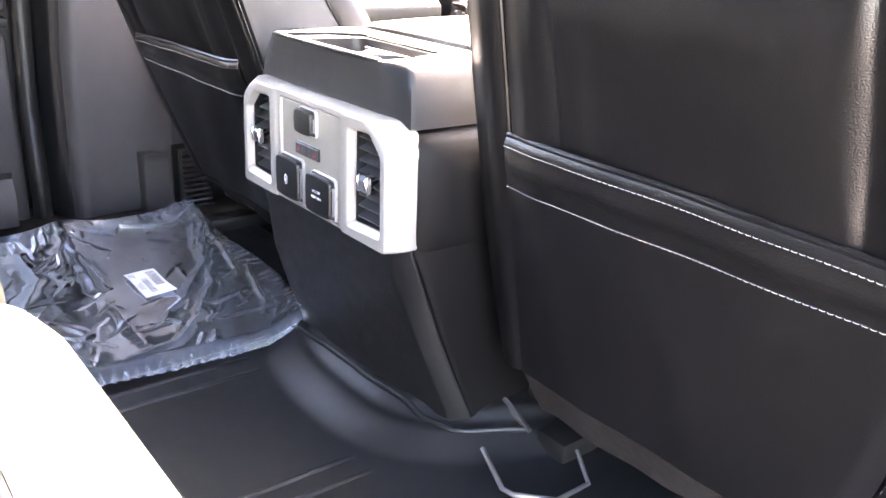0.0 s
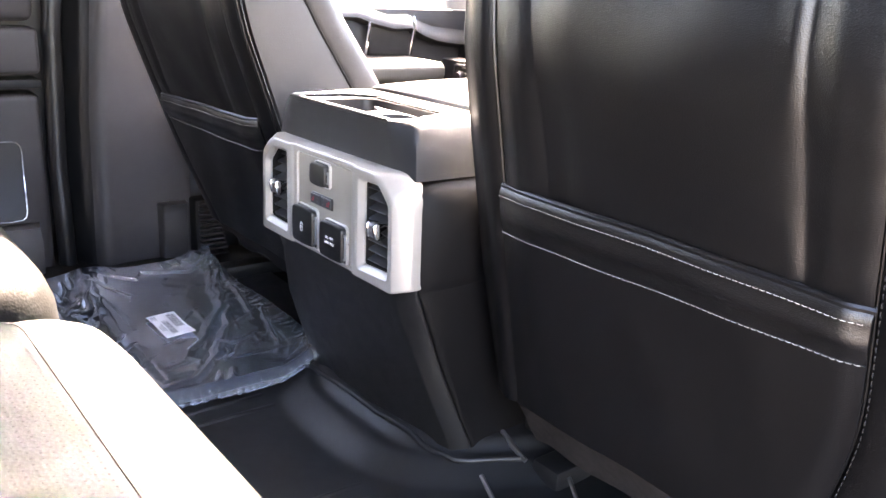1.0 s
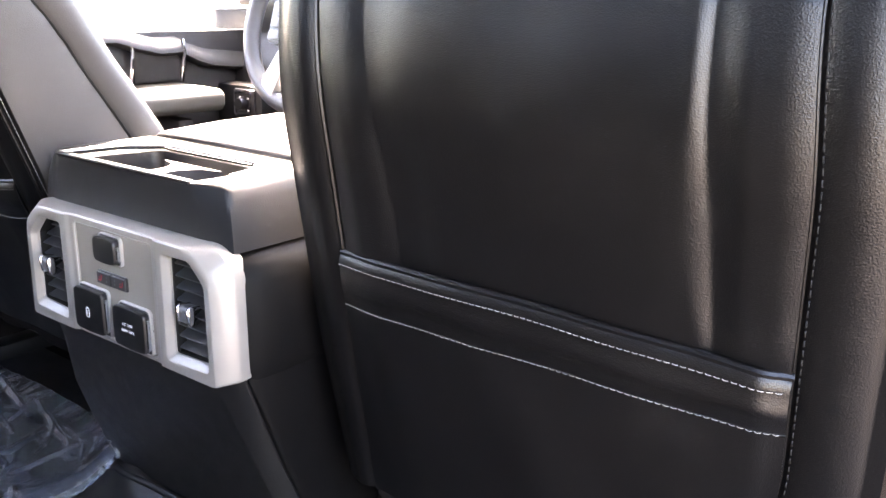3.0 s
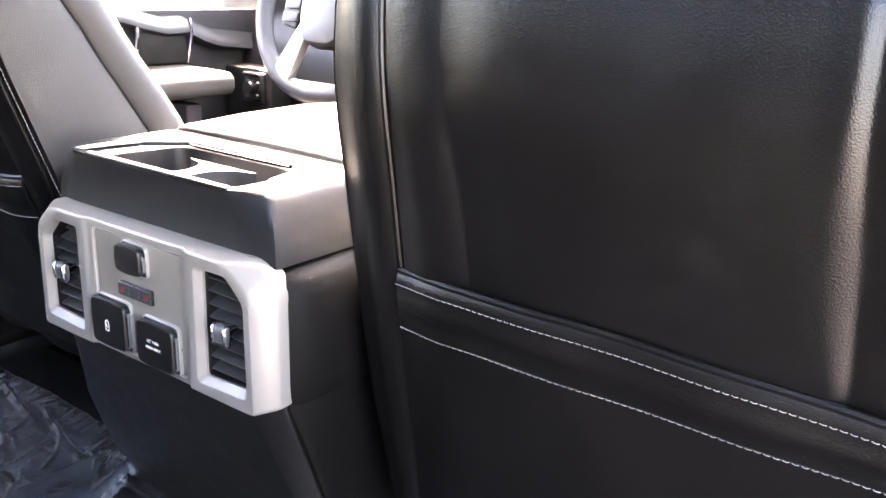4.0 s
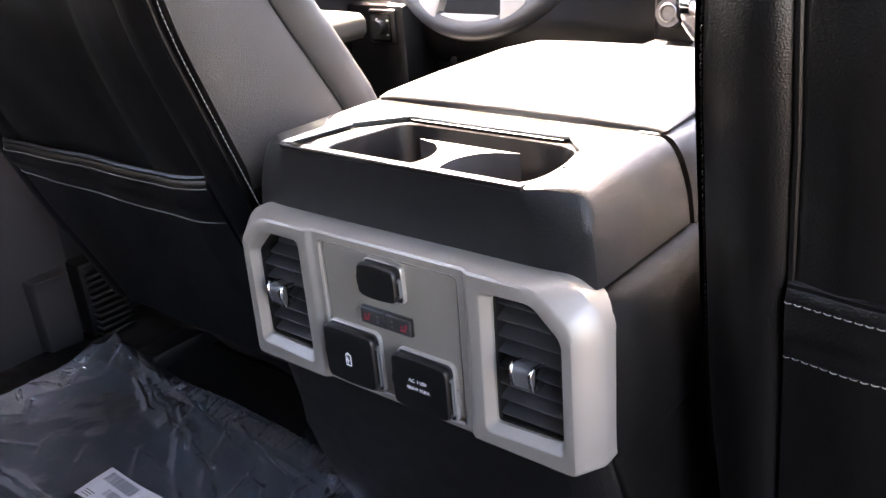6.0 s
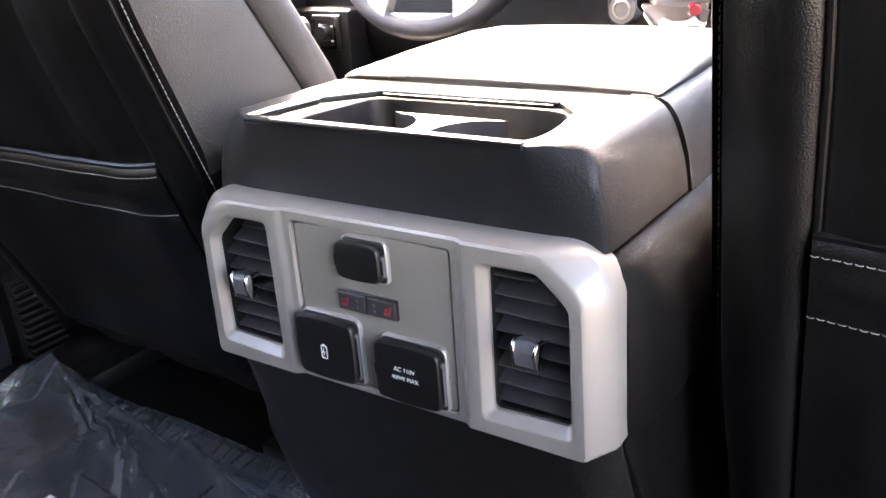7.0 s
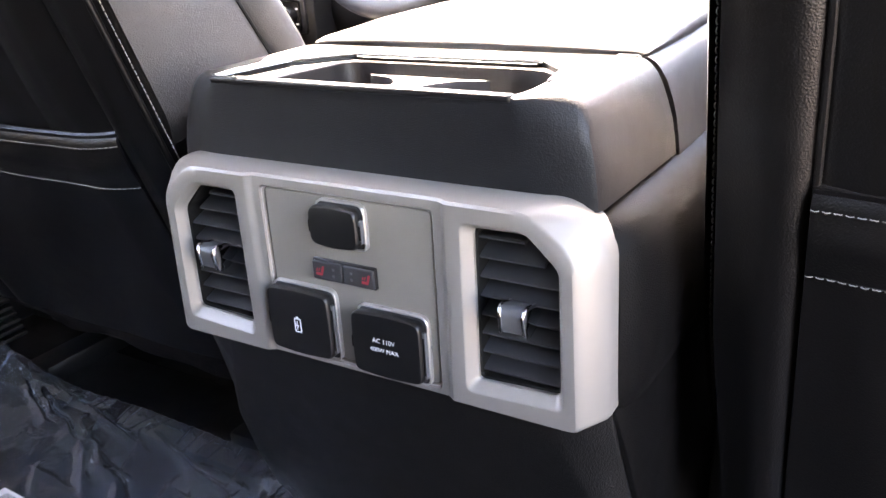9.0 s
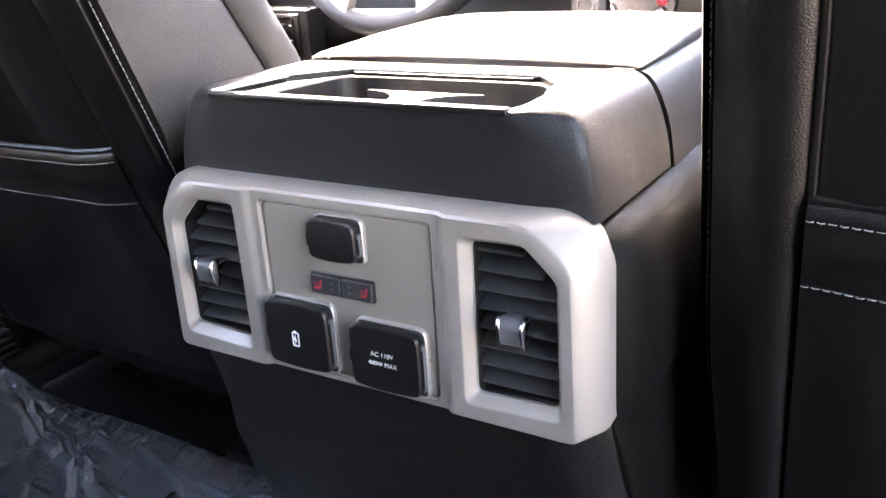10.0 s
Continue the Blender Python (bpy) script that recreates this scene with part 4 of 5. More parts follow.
# ---------------------------------------------------------------- seats
def front_seat(name, s, recline, y_ref, label, hem=0.377):
    """A front seat seen from behind. s: +1 passenger, -1 driver. recline: rearward run for each metre of height."""
    t = thing(name, (s * 0.44, 0.3, 0), label, "car seat", "front seats")
    ZR = 0.36

    def P(x, y, z):
        """x outward from the cab's middle, y forward of the back's rear plane."""
        lean = 0.027 * (max(0.0, min(z, 0.63) - 0.475) / 0.135) ** 2
        return (s * x, y_ref + y - recline * (z - ZR) + lean, z)

    X0, X1, XI, XO = (0.256, 0.628, 0.202, 0.690) if s > 0 else (0.238, 0.628, 0.189, 0.690)  # panel seams, inner and outer corners
    ZB, ZT = 0.112, 0.604

    def taper(z):
        return 0.035 * smooth01((0.30 - z) / 0.2)

    # cushioned body of the back: rings from bottom to top
    rings = []
    for z, dep, rnd in ((ZB, 0.12, 0.03), (0.20, 0.17, 0.03), (0.30, 0.21, 0.03), (0.42, 0.19, 0.03), (0.52, 0.16, 0.03), (0.58, 0.138, 0.03), (ZT, 0.125, 0.035), (0.66, 0.105, 0.04), (0.70, 0.085, 0.04), (0.715, 0.06, 0.03)):
        tp = taper(z)
        back = 0.006 + (0.02 if z > 0.63 else 0.0) + (0.03 if z > 0.68 else 0)
        pinch = 0.0 if z < 0.6 else (z - 0.6) * 0.5
        loop = [(XI + 0.28 * tp + pinch + 0.018, back), (XI + 0.28 * tp + pinch + 0.004, back + 0.006), (XI + 0.28 * tp + pinch, back + 0.018), (XI + 0.28 * tp + pinch - 0.004, dep * 0.5), (XI + 0.28 * tp + pinch + 0.002, dep * 0.80), (XI + 0.28 * tp + pinch + 0.02, dep),
                (XI + 0.28 * tp + pinch + 0.07, dep - 0.01), (0.44, dep - 0.045), (XO - tp - pinch - 0.07, dep - 0.01), (XO - tp - pinch - 0.02, dep), (XO - tp - pinch - 0.002, dep * 0.8), (XO - tp - pinch + 0.004, dep * 0.5), (XO - tp - pinch, back + 0.034), (XO - tp - pinch - 0.007, back + 0.026), (XO - tp - pinch - 0.020, back + 0.016), (XO - tp - 0.06, back + 0.014), (XI + 0.28 * tp + 0.055, back + 0.014)]
        rings.append([P(x, y, z) for x, y in loop])
    part("seat_back", loft(rings), LEATHER, t, sharp=70)

    # rear leather panel, slack between two folds above the pocket
    def rear(u, v):
        z = 0.118 + (ZT - 0.004 - 0.118) * v
        tp = taper(z)
        x0, x1 = X0 - 0.012 * smooth01((z - 0.45) / 0.25), X1 - tp - 0.010 * smooth01((z - 0.47) / 0.14)
        x = x0 + (x1 - x0) * u
        y = -0.001
        hi = smooth01((z - 0.342) / 0.045)
        wob = 0.0025 * math.sin(z * 23.0 + 0.8)
        fl_ = 0.321 - 0.022 * smooth01((z - 0.40) / 0.19)
        fr_ = 0.575 - 0.003 * math.cos(z * 24) + wob - 0.016 * smooth01((z - 0.44) / 0.17)
        # three slack swells, each rolling off into the crease beyond it
        if x < fl_:
            k = (x - x0) / (fl_ - x0)
            dy = -0.0066 * (0.45 + 0.55 * smooth01((0.56 - z) / 0.13)) * smooth01(k / 0.5) * (1 - max(0.0, (k - 0.62) / 0.38) ** 2)
        elif x < fr_:
            r = min(1.0, (fr_ - x) / (0.015 + 0.005 * math.sin(z * 31)))
            dy = (-0.0028 * smooth01((x - fl_) / 0.05) - 0.0026 * smooth01((x - fr_ + 0.13) / 0.10)) * (1 - (1 - r) ** 2)
        else:
            k = (x - fr_) / max(x1 - fr_, 1e-4)
            dy = -0.0046 * smooth01(k / 0.45) * (1 - 0.7 * max(0.0, (k - 0.7) / 0.3) ** 2)
        y += hi * dy
        if fl_ < x < fr_:
            y += hi * (0.0022 * math.sin(x * 15 + z * 9) + 0.0007 * math.sin(x * 45 - z * 31)) * smooth01((x - fl_) / 0.03) * smooth01((fr_ - x) / 0.03)
        edge = u * (x1 - x0)
        y += (0.003 if s > 0 else 0.0005) * math.exp(-((edge / 0.0035) ** 2))
        y += 0.006 * smooth01((z - (ZT - 0.012)) / 0.012)
        return P(x, y, z)

    part("rear_panel", sheet(rear, 180, 70, 0.0), LEATHER, t, sharp=80)

    # side bolster panels between the rear panel and the corners
    for inner in (True, False):
        def bolster(u, v, inner=inner):
            z = 0.118 + (ZT - 0.002 - 0.118) * v
            tp = taper(z)
            if inner:
                a, b = XI + 0.28 * tp + (0.004 if s > 0 else 0.010), X0 - 0.012 * smooth01((z - 0.45) / 0.25)
            else:
                a, b = X1 - tp - 0.010 * smooth01((z - 0.47) / 0.14), XO - tp - 0.004
            x = a + (b - a) * u
            if inner:
                y = 0.004 - 0.0085 * smooth01(u / 0.6) ** 0.8 + (0.0075 if s > 0 else 0.0030) * max(0.0, (u - 0.66) / 0.34) ** 2
            else:
                y = 0.003 - 0.0075 * math.sin(math.pi * min(1.0, u * 1.25)) ** 0.6 + 0.020 * u ** 3.2 * (0.05 + 0.95 * smooth01((z - 0.43) / 0.20))
            return P(x, y, z)
        part("bolster", sheet(bolster, 36, 40, 0.0), LEATHER, t, sharp=80)

    # seams
    def seam_pts(x_of, y, z0=0.122, z1=ZT - 0.004, n=26):
        return [P(x_of(z), y, z) for z in [z0 + (z1 - z0) * i / n for i in range(n + 1)]]

    xin = lambda z: X0 - 0.012 * smooth01((z - 0.45) / 0.25)
    xout = lambda z: X1 - taper(z) - 0.010 * smooth01((z - 0.47) / 0.14)
    if s > 0:
        part("inner_piping", tube(seam_pts(xin, 0.0004), 0.0022, 8), LEATHER, t)
    else:
        part("corner_roll", tube(seam_pts(lambda z: XI + 0.28 * taper(z) + 0.0108, 0.0052), 0.0026, 10), LEATHER, t)
    part("outer_piping", tube(seam_pts(xout, 0.0022), 0.0013, 8), LEATHER, t)
    part("outer_stitching", stitches([(x, y - 0.0035, z) for x, y, z in seam_pts(lambda z: xout(z) + 0.005, 0.001, 0.2)], 0.004, 0.0028, 0.0005), DARK_THREAD, t)
    part("corner_stitching", stitches([(x - s * 0.001, y - 0.001, z) for x, y, z in seam_pts(lambda z: XI + 0.28 * taper(z) + 0.003, 0.0085, 0.21)], 0.0034, 0.0015, 0.00046, (-s * 0.0004, -0.0003, 0)), DARK_THREAD if s > 0 else THREAD, t, "dashed stitching")

    # headrest on two posts, out of view, added to keep windscreen light off the console
    def pad(z, d, w):
        return [P(0.445 + a * w, 0.035 + b * d, z) for a, b in rounded([(-1, -1), (1, -1), (1, 1), (-1, 1)], 0.45, 5)]

    head = part("headrest", loft([pad(0.735, 0.030, 0.105), pad(0.745, 0.040, 0.125), pad(0.80, 0.046, 0.135), pad(0.87, 0.044, 0.132), pad(0.905, 0.034, 0.115), pad(0.915, 0.020, 0.09)]), LEATHER, t, sharp=80)
    for x in (0.385, 0.505):
        part("headrest_post", tube([P(x, 0.035, 0.69), P(x, 0.035, 0.745)], 0.006, 10), STEEL, head)

    # side that faces the console: a flat panel behind a curved seam, and the roll of the bolster before it
    def lerp(z, table):
        for (za, a), (zb, b_) in zip(table, table[1:]):
            if z <= zb:
                return a + (b_ - a) * max(0.0, (z - za) / (zb - za))
        return table[-1][1]

    SEAM = ((0.20, 0.150), (0.36, 0.147), (0.415, 0.136), (0.47, 0.120), (0.527, 0.101), (0.557, 0.085), (0.579, 0.068), (0.590, 0.048), (0.597, 0.022), (0.70, 0.020))
    DEEP = ((0.20, 0.17), (0.30, 0.21), (0.42, 0.196), (0.477, 0.178), (0.52, 0.160), (0.58, 0.138), (0.612, 0.125), (0.66, 0.105), (0.70, 0.085))
    xs_ = lambda z: XI + 0.28 * taper(z) + (0.0 if z < 0.6 else (z - 0.6) * 0.5) + (0.010 * smooth01((0.385 - z) / 0.035) if s < 0 else 0.0)

    def side_panel(u, v):
        z = 0.20 + 0.397 * v
        y = 0.0105 + (lerp(z, SEAM) - 0.0105) * u
        return P(xs_(z) - 0.0055 - 0.0035 * math.sin(math.pi * u) ** 0.7 + 0.0022 * (1 - u) ** 8, y, z)

    def side_roll(u, v):
        z = 0.20 + 0.48 * v
        a = lerp(z, SEAM)
        y = a + (lerp(z, DEEP) + 0.006 - a) * u
        return P(xs_(z) - 0.0050 - 0.0085 * math.sin(math.pi * min(u * 0.8, 1)) ** 0.6 + 0.035 * u ** 4, y, z)

    part("side_panel", sheet(side_panel, 18, 50), SIDE_LEATHER, t, "smooth vinyl side panel, light put into its grey", sharp=80)
    part("side_roll", sheet(side_roll, 18, 50), SIDE_LEATHER, t, "padded side bolster, light put into its grey", sharp=80)
    if s < 0:
        part("roll_stitching", stitches([side_roll(0.90, 0.30 + 0.014 * i) for i in range(44)], 0.0032, 0.0018, 0.00036, (0.0004, 0, 0.0002)), THREAD, t, "pale dashed stitching")
    part("side_seam", tube([P(xs_(z) - 0.0058, lerp(z, SEAM) - 0.0005, z) for z in [0.36 + 0.0047 * i for i in range(51)]], 0.0016, 6), VOID, t)

    # map pocket with a rolled hem
    def pocket(u, v):
        z = 0.118 + (hem - 0.118) * v
        tp = taper(z)
        x = X0 - 0.001 + (X1 - tp - X0 + 0.002) * u
        sag = 0.001 * math.sin(math.pi * u) * v
        e = min(u, (1 - u) * 2.6) * (X1 - X0)
        z -= 0.0075 * u * u * smooth01((v - 0.82) / 0.12)
        if s < 0:
            z += 0.0045 * max(0.0, 1 - u / 0.12) ** 2 * smooth01((v - 0.6) / 0.2)
        body = 0.008 * smooth01(e / 0.05) + 0.006
        roll = 0.0046 * math.exp(-(((v - 0.882) / 0.054) ** 2)) * smooth01(e / 0.02 + 0.4)
        y = -body * (0.35 + 0.65 * v) - roll
        if v > 0.969:
            y += 0.006 * smooth01((v - 0.969) / 0.031)
        y += 0.0012 * math.sin(u * 17 + v * 6) * smooth01(e / 0.04)
        return P(x, y, z + sag)

    part("map_pocket", sheet(pocket, 70, 60, 0.0022), LEATHER, t, sharp=80)

    def along(v, lift):
        return [(p[0], p[1] - lift, p[2]) for p in (pocket(i / 60, v) for i in range(61))]

    part("hem_roll", tube(along(0.992, -0.001), 0.0032, 8), LEATHER, t)
    part("hem_stitching", stitches(along(0.9545, 0.0008)), THREAD, t, "pale dashed stitching")
    part("lower_stitching", stitches(along(0.803, 0.0006)), THREAD, t, "pale dashed stitching")
    part("stitch_groove", tube(along(0.803, -0.0002), 0.0010, 5), VOID, t)

    # felt valance under the back
    def valance(u, v):
        x = 0.250 + 0.40 * u
        z = 0.124 - (0.066 - 0.02 * u) * v + 0.004 * math.sin(u * 14) * v
        return P(x, 0.004 + 0.022 * v + 0.004 * math.sin(u * 21 + 1) * v, z)

    part("felt_valance", sheet(valance, 40, 8, 0.004), FELT, t, "fuzzy grey felt valance", sharp=80)

    # seat base
    base = [(0.215, 0.10), (0.225, 0.20), (0.235, 0.235), (0.26, 0.255), (0.33, 0.24), (0.44, 0.225), (0.55, 0.24), (0.62, 0.255), (0.655, 0.235), (0.665, 0.20), (0.67, 0.10)]
    yb = y_ref + 0.12
    bm = loft([[(s * x, y, 0.10 + (z - 0.10) * k) for x, z in base] for y, k in ((yb, 0.55), (yb + 0.06, 0.9), (yb + 0.30, 1.0), (yb + 0.46, 1.0), (yb + 0.52, 0.8), (yb + 0.53, 0.4))])
    part("seat_cushion", bm, LEATHER, t, sharp=60)
    part("seat_frame", box(*sorted((s * 0.24, s * 0.66)), yb + 0.03, yb + 0.46, 0.045, 0.12, 0.01), PLASTIC, t)
    part("side_shield", box(*sorted((s * 0.190, s * 0.214)), yb + (0.0 if s > 0 else 0.10), yb + 0.50, 0.0, 0.24, 0.008), PLASTIC, t)
    for x in (0.262, 0.605):
        rail = part("seat_rail", box(*sorted((s * (x - 0.022), s * (x + 0.022))), y_ref + 0.09, yb + 0.48, -0.004, 0.024, 0.005), PLASTIC, t)
        if s > 0:
            part("rail_cap", tube([(s * (x - 0.029), y_ref + 0.016, 0.022), (s * (x + 0.022), y_ref, 0.008), (s * (x + 0.034), y_ref + 0.005, 0.006), (s * (x + 0.066), y_ref + 0.036, 0.006), (s * (x + 0.069), y_ref + 0.079, 0.010), (s * (x + 0.036), y_ref + 0.094, 0.026)], 0.0028, 8), STEEL, rail, "bare bent steel end")
    if s > 0:
        part("seat_lever", tube([(s * 0.187, y_ref + 0.088, 0.036), (s * 0.208, y_ref + 0.086, 0.028), (s * 0.236, y_ref + 0.084, 0.020)], [0.003, 0.0045, 0.003], 8), STEEL, t, "thin bright metal bar")
    return t


front_seat("passenger_seat", 1, 0.19, 0.062, "black leather front passenger seat with a stitched map pocket")
front_seat("driver_seat", -1, 0.355, 0.037, "black leather driver seat with a stitched map pocket", 0.366)


# ---------------------------------------------------------------- rear bench
def bench():
    b = thing("rear_bench", (0, -0.65, 0), "sunlit leather rear bench with split cushions", "bench seat")

    def cushion(x0, x1, name, label, drop=0.0):
        """A padded cushion: its plan has rounded front corners, its front and top roll into one another."""
        c = part(name, padded(x0, x1, drop), BENCH, b, label, sharp=75)
        line = [(x, y + 0.0006, z) for x, y, z in rolled(x0, x1, drop, -0.0035)]
        if drop:
            part("cushion_seam", tube(line, 0.0013, 6), VOID, c)
        if drop:
            part("seam_stitching", stitches([(x, y, z) for x, y, z in rolled(x0, x1, drop, 0.006)], 0.005, 0.003, 0.0006, (0, -0.0002, 0.0006)), DARK_THREAD, c)
        return c

    PROF = ((0.066, 0.12), (0.030, 0.16), (0.011, 0.22), (0.001, 0.28), (0.000, 0.305), (0.0025, 0.330), (0.0085, 0.348), (0.019, 0.361), (0.033, 0.3680), (0.053, 0.3715), (0.08, 0.3730))

    NOSE = -0.350

    def plan(x0, x1):
        return rounded([(x0, -0.80), (x1, -0.80), (x1, NOSE), (x0, NOSE)], [0.02, 0.02, 0.07, 0.07], 12)

    def padded(x0, x1, drop):
        base = plan(x0, x1)
        rings = [xy([(x, min(y, NOSE)) for x, y in inset(base, min(d, 0.062) if d < 0.062 else 0.062)], z - drop * (z - 0.12) / 0.25) for d, z in PROF]
        return loft(rings)

    def rolled(x0, x1, drop, off):
        """The seam line along the front roll, off metres behind it."""
        lp = inset(plan(x0, x1), 0.010 + max(off, 0))
        z = (0.3462 if off <= 0 else 0.3532) - drop * 0.9
        n_ = len(lp) // 2
        return [(x, y, z) for x, y in lp[n_ + 2:-2]]

    n = cushion(0.332, 0.76, "near_cushion", "perforated sunlit seat cushion")
    cushion(-0.76, 0.256, "wide_cushion", "wide seat cushion in half shade", 0.014)
    part("bench_plinth", box(-0.74, 0.74, -0.80, -0.42, -0.004, 0.14, 0.02), PLASTIC, b)
    for x0, x1 in ((0.335, 0.76), (-0.76, 0.33)):
        bm = box(x0, x1, -0.94, -0.80, 0.30, 0.86, 0.04, 4)
        part("backrest", bm, BENCH, b)
    # perforated panel let into the near cushion, with its border groove
    po = rounded([(0.375, -0.78), (0.72, -0.78), (0.72, -0.411), (0.375, -0.411)], 0.02, 6)
    part("panel_groove", tube([(x, y, 0.3727) for x, y in po], 0.0014, 6, True), BENCH, n)
    ins = inset(po, 0.0012)
    part("perforated_insert", loft([xy(ins, 0.3715), xy(ins, 0.3735), xy(inset(ins, 0.0012), 0.3741)], (False, True)), PERFORATED, n, "perforated leather insert tinted grey for shade")
    holes = bmesh.new()
    for i in range(64):
        for j in range(46):
            x = 0.382 + i * 0.0050 + (0.0025 if j % 2 else 0)
            y = -0.417 - j * 0.0044
            v = [holes.verts.new((x + 0.0006 * math.cos(a), y + 0.0006 * math.sin(a), 0.3743)) for a in (0.5, 1.6, 2.6, 3.7, 4.7, 5.8)]
            holes.faces.new(v)
    part("perforation", holes, PINHOLE, n, kind="stuff")


bench()


# ---------------------------------------------------------------- floor liner
def liner_height(x, y):
    """A rounded step that runs round the foot, then a slightly dished shelf up to it."""
    a = abs(x - 0.02)
    ye = -0.026 + 17.6 * a ** 3.3
    s = (y - ye) / math.sqrt(1 + (58.0 * a ** 2.3) ** 2)
    k = min(1.0, max(0.0, s / 0.046))
    return 0.021 * (0.75 * k + 0.25 * smooth01(k)) + 0.013 * smooth01((s - 0.052) / 0.026)


def liner():
    t = thing("floor_liner", (0, -0.1, 0), "black moulded rubber floor liner round the console foot", "floor mat")

    def edge(x):
        """Rear edge of the console's foot."""
        a = abs(x)
        return 0.054 + 0.010 * smooth01((a - 0.05) / 0.1) + 0.020 * smooth01((a - 0.14) / 0.06)

    def top(u, v):
        x = -0.62 + 1.36 * u
        y = -0.80 + 1.02 * v
        return (x, y, liner_height(x, y) + 0.0006 * math.sin(x * 40) * math.sin(y * 37))

    bm = sheet(top, 260, 200, 0.004)
    part("liner_sheet", bm, RUBBER, t, sharp=60)
    for x in (-0.335, -0.30, -0.122, -0.086, 0.140, 0.172, 0.33, 0.365, 0.52, 0.555):
        y1 = -0.025 if abs(x) < 0.2 else 0.02
        def rib(u, v, x=x, y1=y1):
            a = (u - 0.5) * 2
            y = -0.62 + (y1 + 0.62) * v
            xx = x + a * 0.0045
            return (xx, y, liner_height(xx, y) + 0.0002 + 0.0022 * (1 - a * a) * min(1, (1 - v) * 12))
        part("liner_rib", sheet(rib, 6, 24), RUBBER, t, sharp=80)
    # raised welt that follows the console
    pts = []
    for i in range(40):
        x = -0.20 + 0.43 * i / 39
        y = edge(x) - 0.006
        if x > 0.19:
            y = edge(0.19) - 0.006 + (x - 0.19) * 1.8
        pts.append((x, y, liner_height(x, y) + 0.001))
    part("liner_welt", tube(pts, 0.004, 8), RUBBER, t, sharp=80)
    return t


liner()


# ---------------------------------------------------------------- bagged mats
def bagged_mats():
    t = thing("bagged_floor_mats", (-0.39, -0.05, 0), "dark mats in a clear creased plastic bag with paper label", "plastic bag")
    def drape(x, y):
        return liner_height(x, y) * smooth01((x + 0.34) / 0.12)

    def mat(u, v):
        """Two folded mats as one slab, lying up on the liner's step at one corner."""
        x, y = -0.655 + 0.510 * u, -0.31 + 0.402 * v
        e = min(min(u, 1 - u) * 0.51, min(v, 1 - v) * 0.395)
        return (x, y, 0.006 + drape(x, y) + 0.018 * math.sqrt(max(0.0, 1 - max(0.0, 1 - e / 0.012) ** 2)))

    part("folded_mat", sheet(mat, 90, 70, 0.004), MAT, t, "dark folded carpet mat", sharp=80)
    rnd = random.Random(4)
    # creases of the slack film: a line of points, width, height; most fan out from the bunched far corner
    creases = [
        ([(-0.61, 0.105), (-0.56, 0.098), (-0.485, 0.064), (-0.40, 0.036), (-0.345, 0.000), (-0.294, -0.037), (-0.225, -0.100)], 0.0060, 0.0085),
        ([(-0.61, 0.100), (-0.59, 0.095), (-0.47, 0.047), (-0.425, 0.037)], 0.0045, 0.0060),
        ([(-0.58, 0.110), (-0.503, 0.095), (-0.402, 0.076), (-0.321, 0.055)], 0.0045, 0.0055),
        ([(-0.354, 0.090), (-0.275, 0.062), (-0.222, 0.050), (-0.18, 0.030)], 0.0045, 0.0050),
        ([(-0.335, 0.023), (-0.263, -0.013), (-0.215, -0.045)], 0.0040, 0.0050),
        ([(-0.268, 0.043), (-0.251, -0.005), (-0.261, -0.031)], 0.0050, 0.0035),
        ([(-0.44, 0.069), (-0.30, 0.000), (-0.215, -0.052), (-0.160, -0.103), (-0.150, -0.160)], 0.0055, 0.0070),
        ([(-0.63, -0.109), (-0.50, -0.128), (-0.354, -0.140), (-0.175, -0.138)], 0.0110, 0.0060),
        ([(-0.502, -0.113), (-0.414, -0.118), (-0.37, -0.122)], 0.0040, 0.0040),
        ([(-0.65, -0.103), (-0.59, -0.047), (-0.621, -0.028), (-0.585, 0.05), (-0.60, 0.095)], 0.0050, 0.0085),
        ([(-0.614, -0.111), (-0.558, -0.092), (-0.519, -0.072)], 0.0035, 0.0040),
        ([(-0.47, -0.172), (-0.44, -0.165), (-0.415, -0.172)], 0.0040, 0.0075),
        ([(-0.228, -0.088), (-0.208, -0.080), (-0.190, -0.090)], 0.0035, 0.0065),
        ([(-0.165, -0.066), (-0.140, -0.078)], 0.0035, 0.0060),
        ([(-0.165, -0.048), (-0.138, -0.060)], 0.0035, 0.0065),
        ([(-0.20, 0.080), (-0.165, 0.070), (-0.145, 0.085)], 0.0045, 0.0070),
        ([(-0.30, -0.22), (-0.24, -0.19), (-0.17, -0.21)], 0.0060, 0.0050),
        ([(-0.57, -0.20), (-0.45, -0.20), (-0.36, -0.24)], 0.0080, 0.0060),
    ]
    # short ruffles along the sealed side by the console and the far end
    for i in range(16):
        x = -0.50 + 0.022 * i + rnd.uniform(-0.006, 0.006)
        creases.append(([(x, 0.110), (x + rnd.uniform(-0.008, 0.016), 0.090 - rnd.uniform(0, 0.012))], 0.0030, rnd.uniform(0.0015, 0.0045)))
    for i in range(9):
        y = -0.09 + 0.022 * i
        creases.append(([(-0.665, y), (-0.635 + rnd.uniform(-0.01, 0.02), y + rnd.uniform(-0.012, 0.012))], 0.0035, rnd.uniform(0.002, 0.005)))
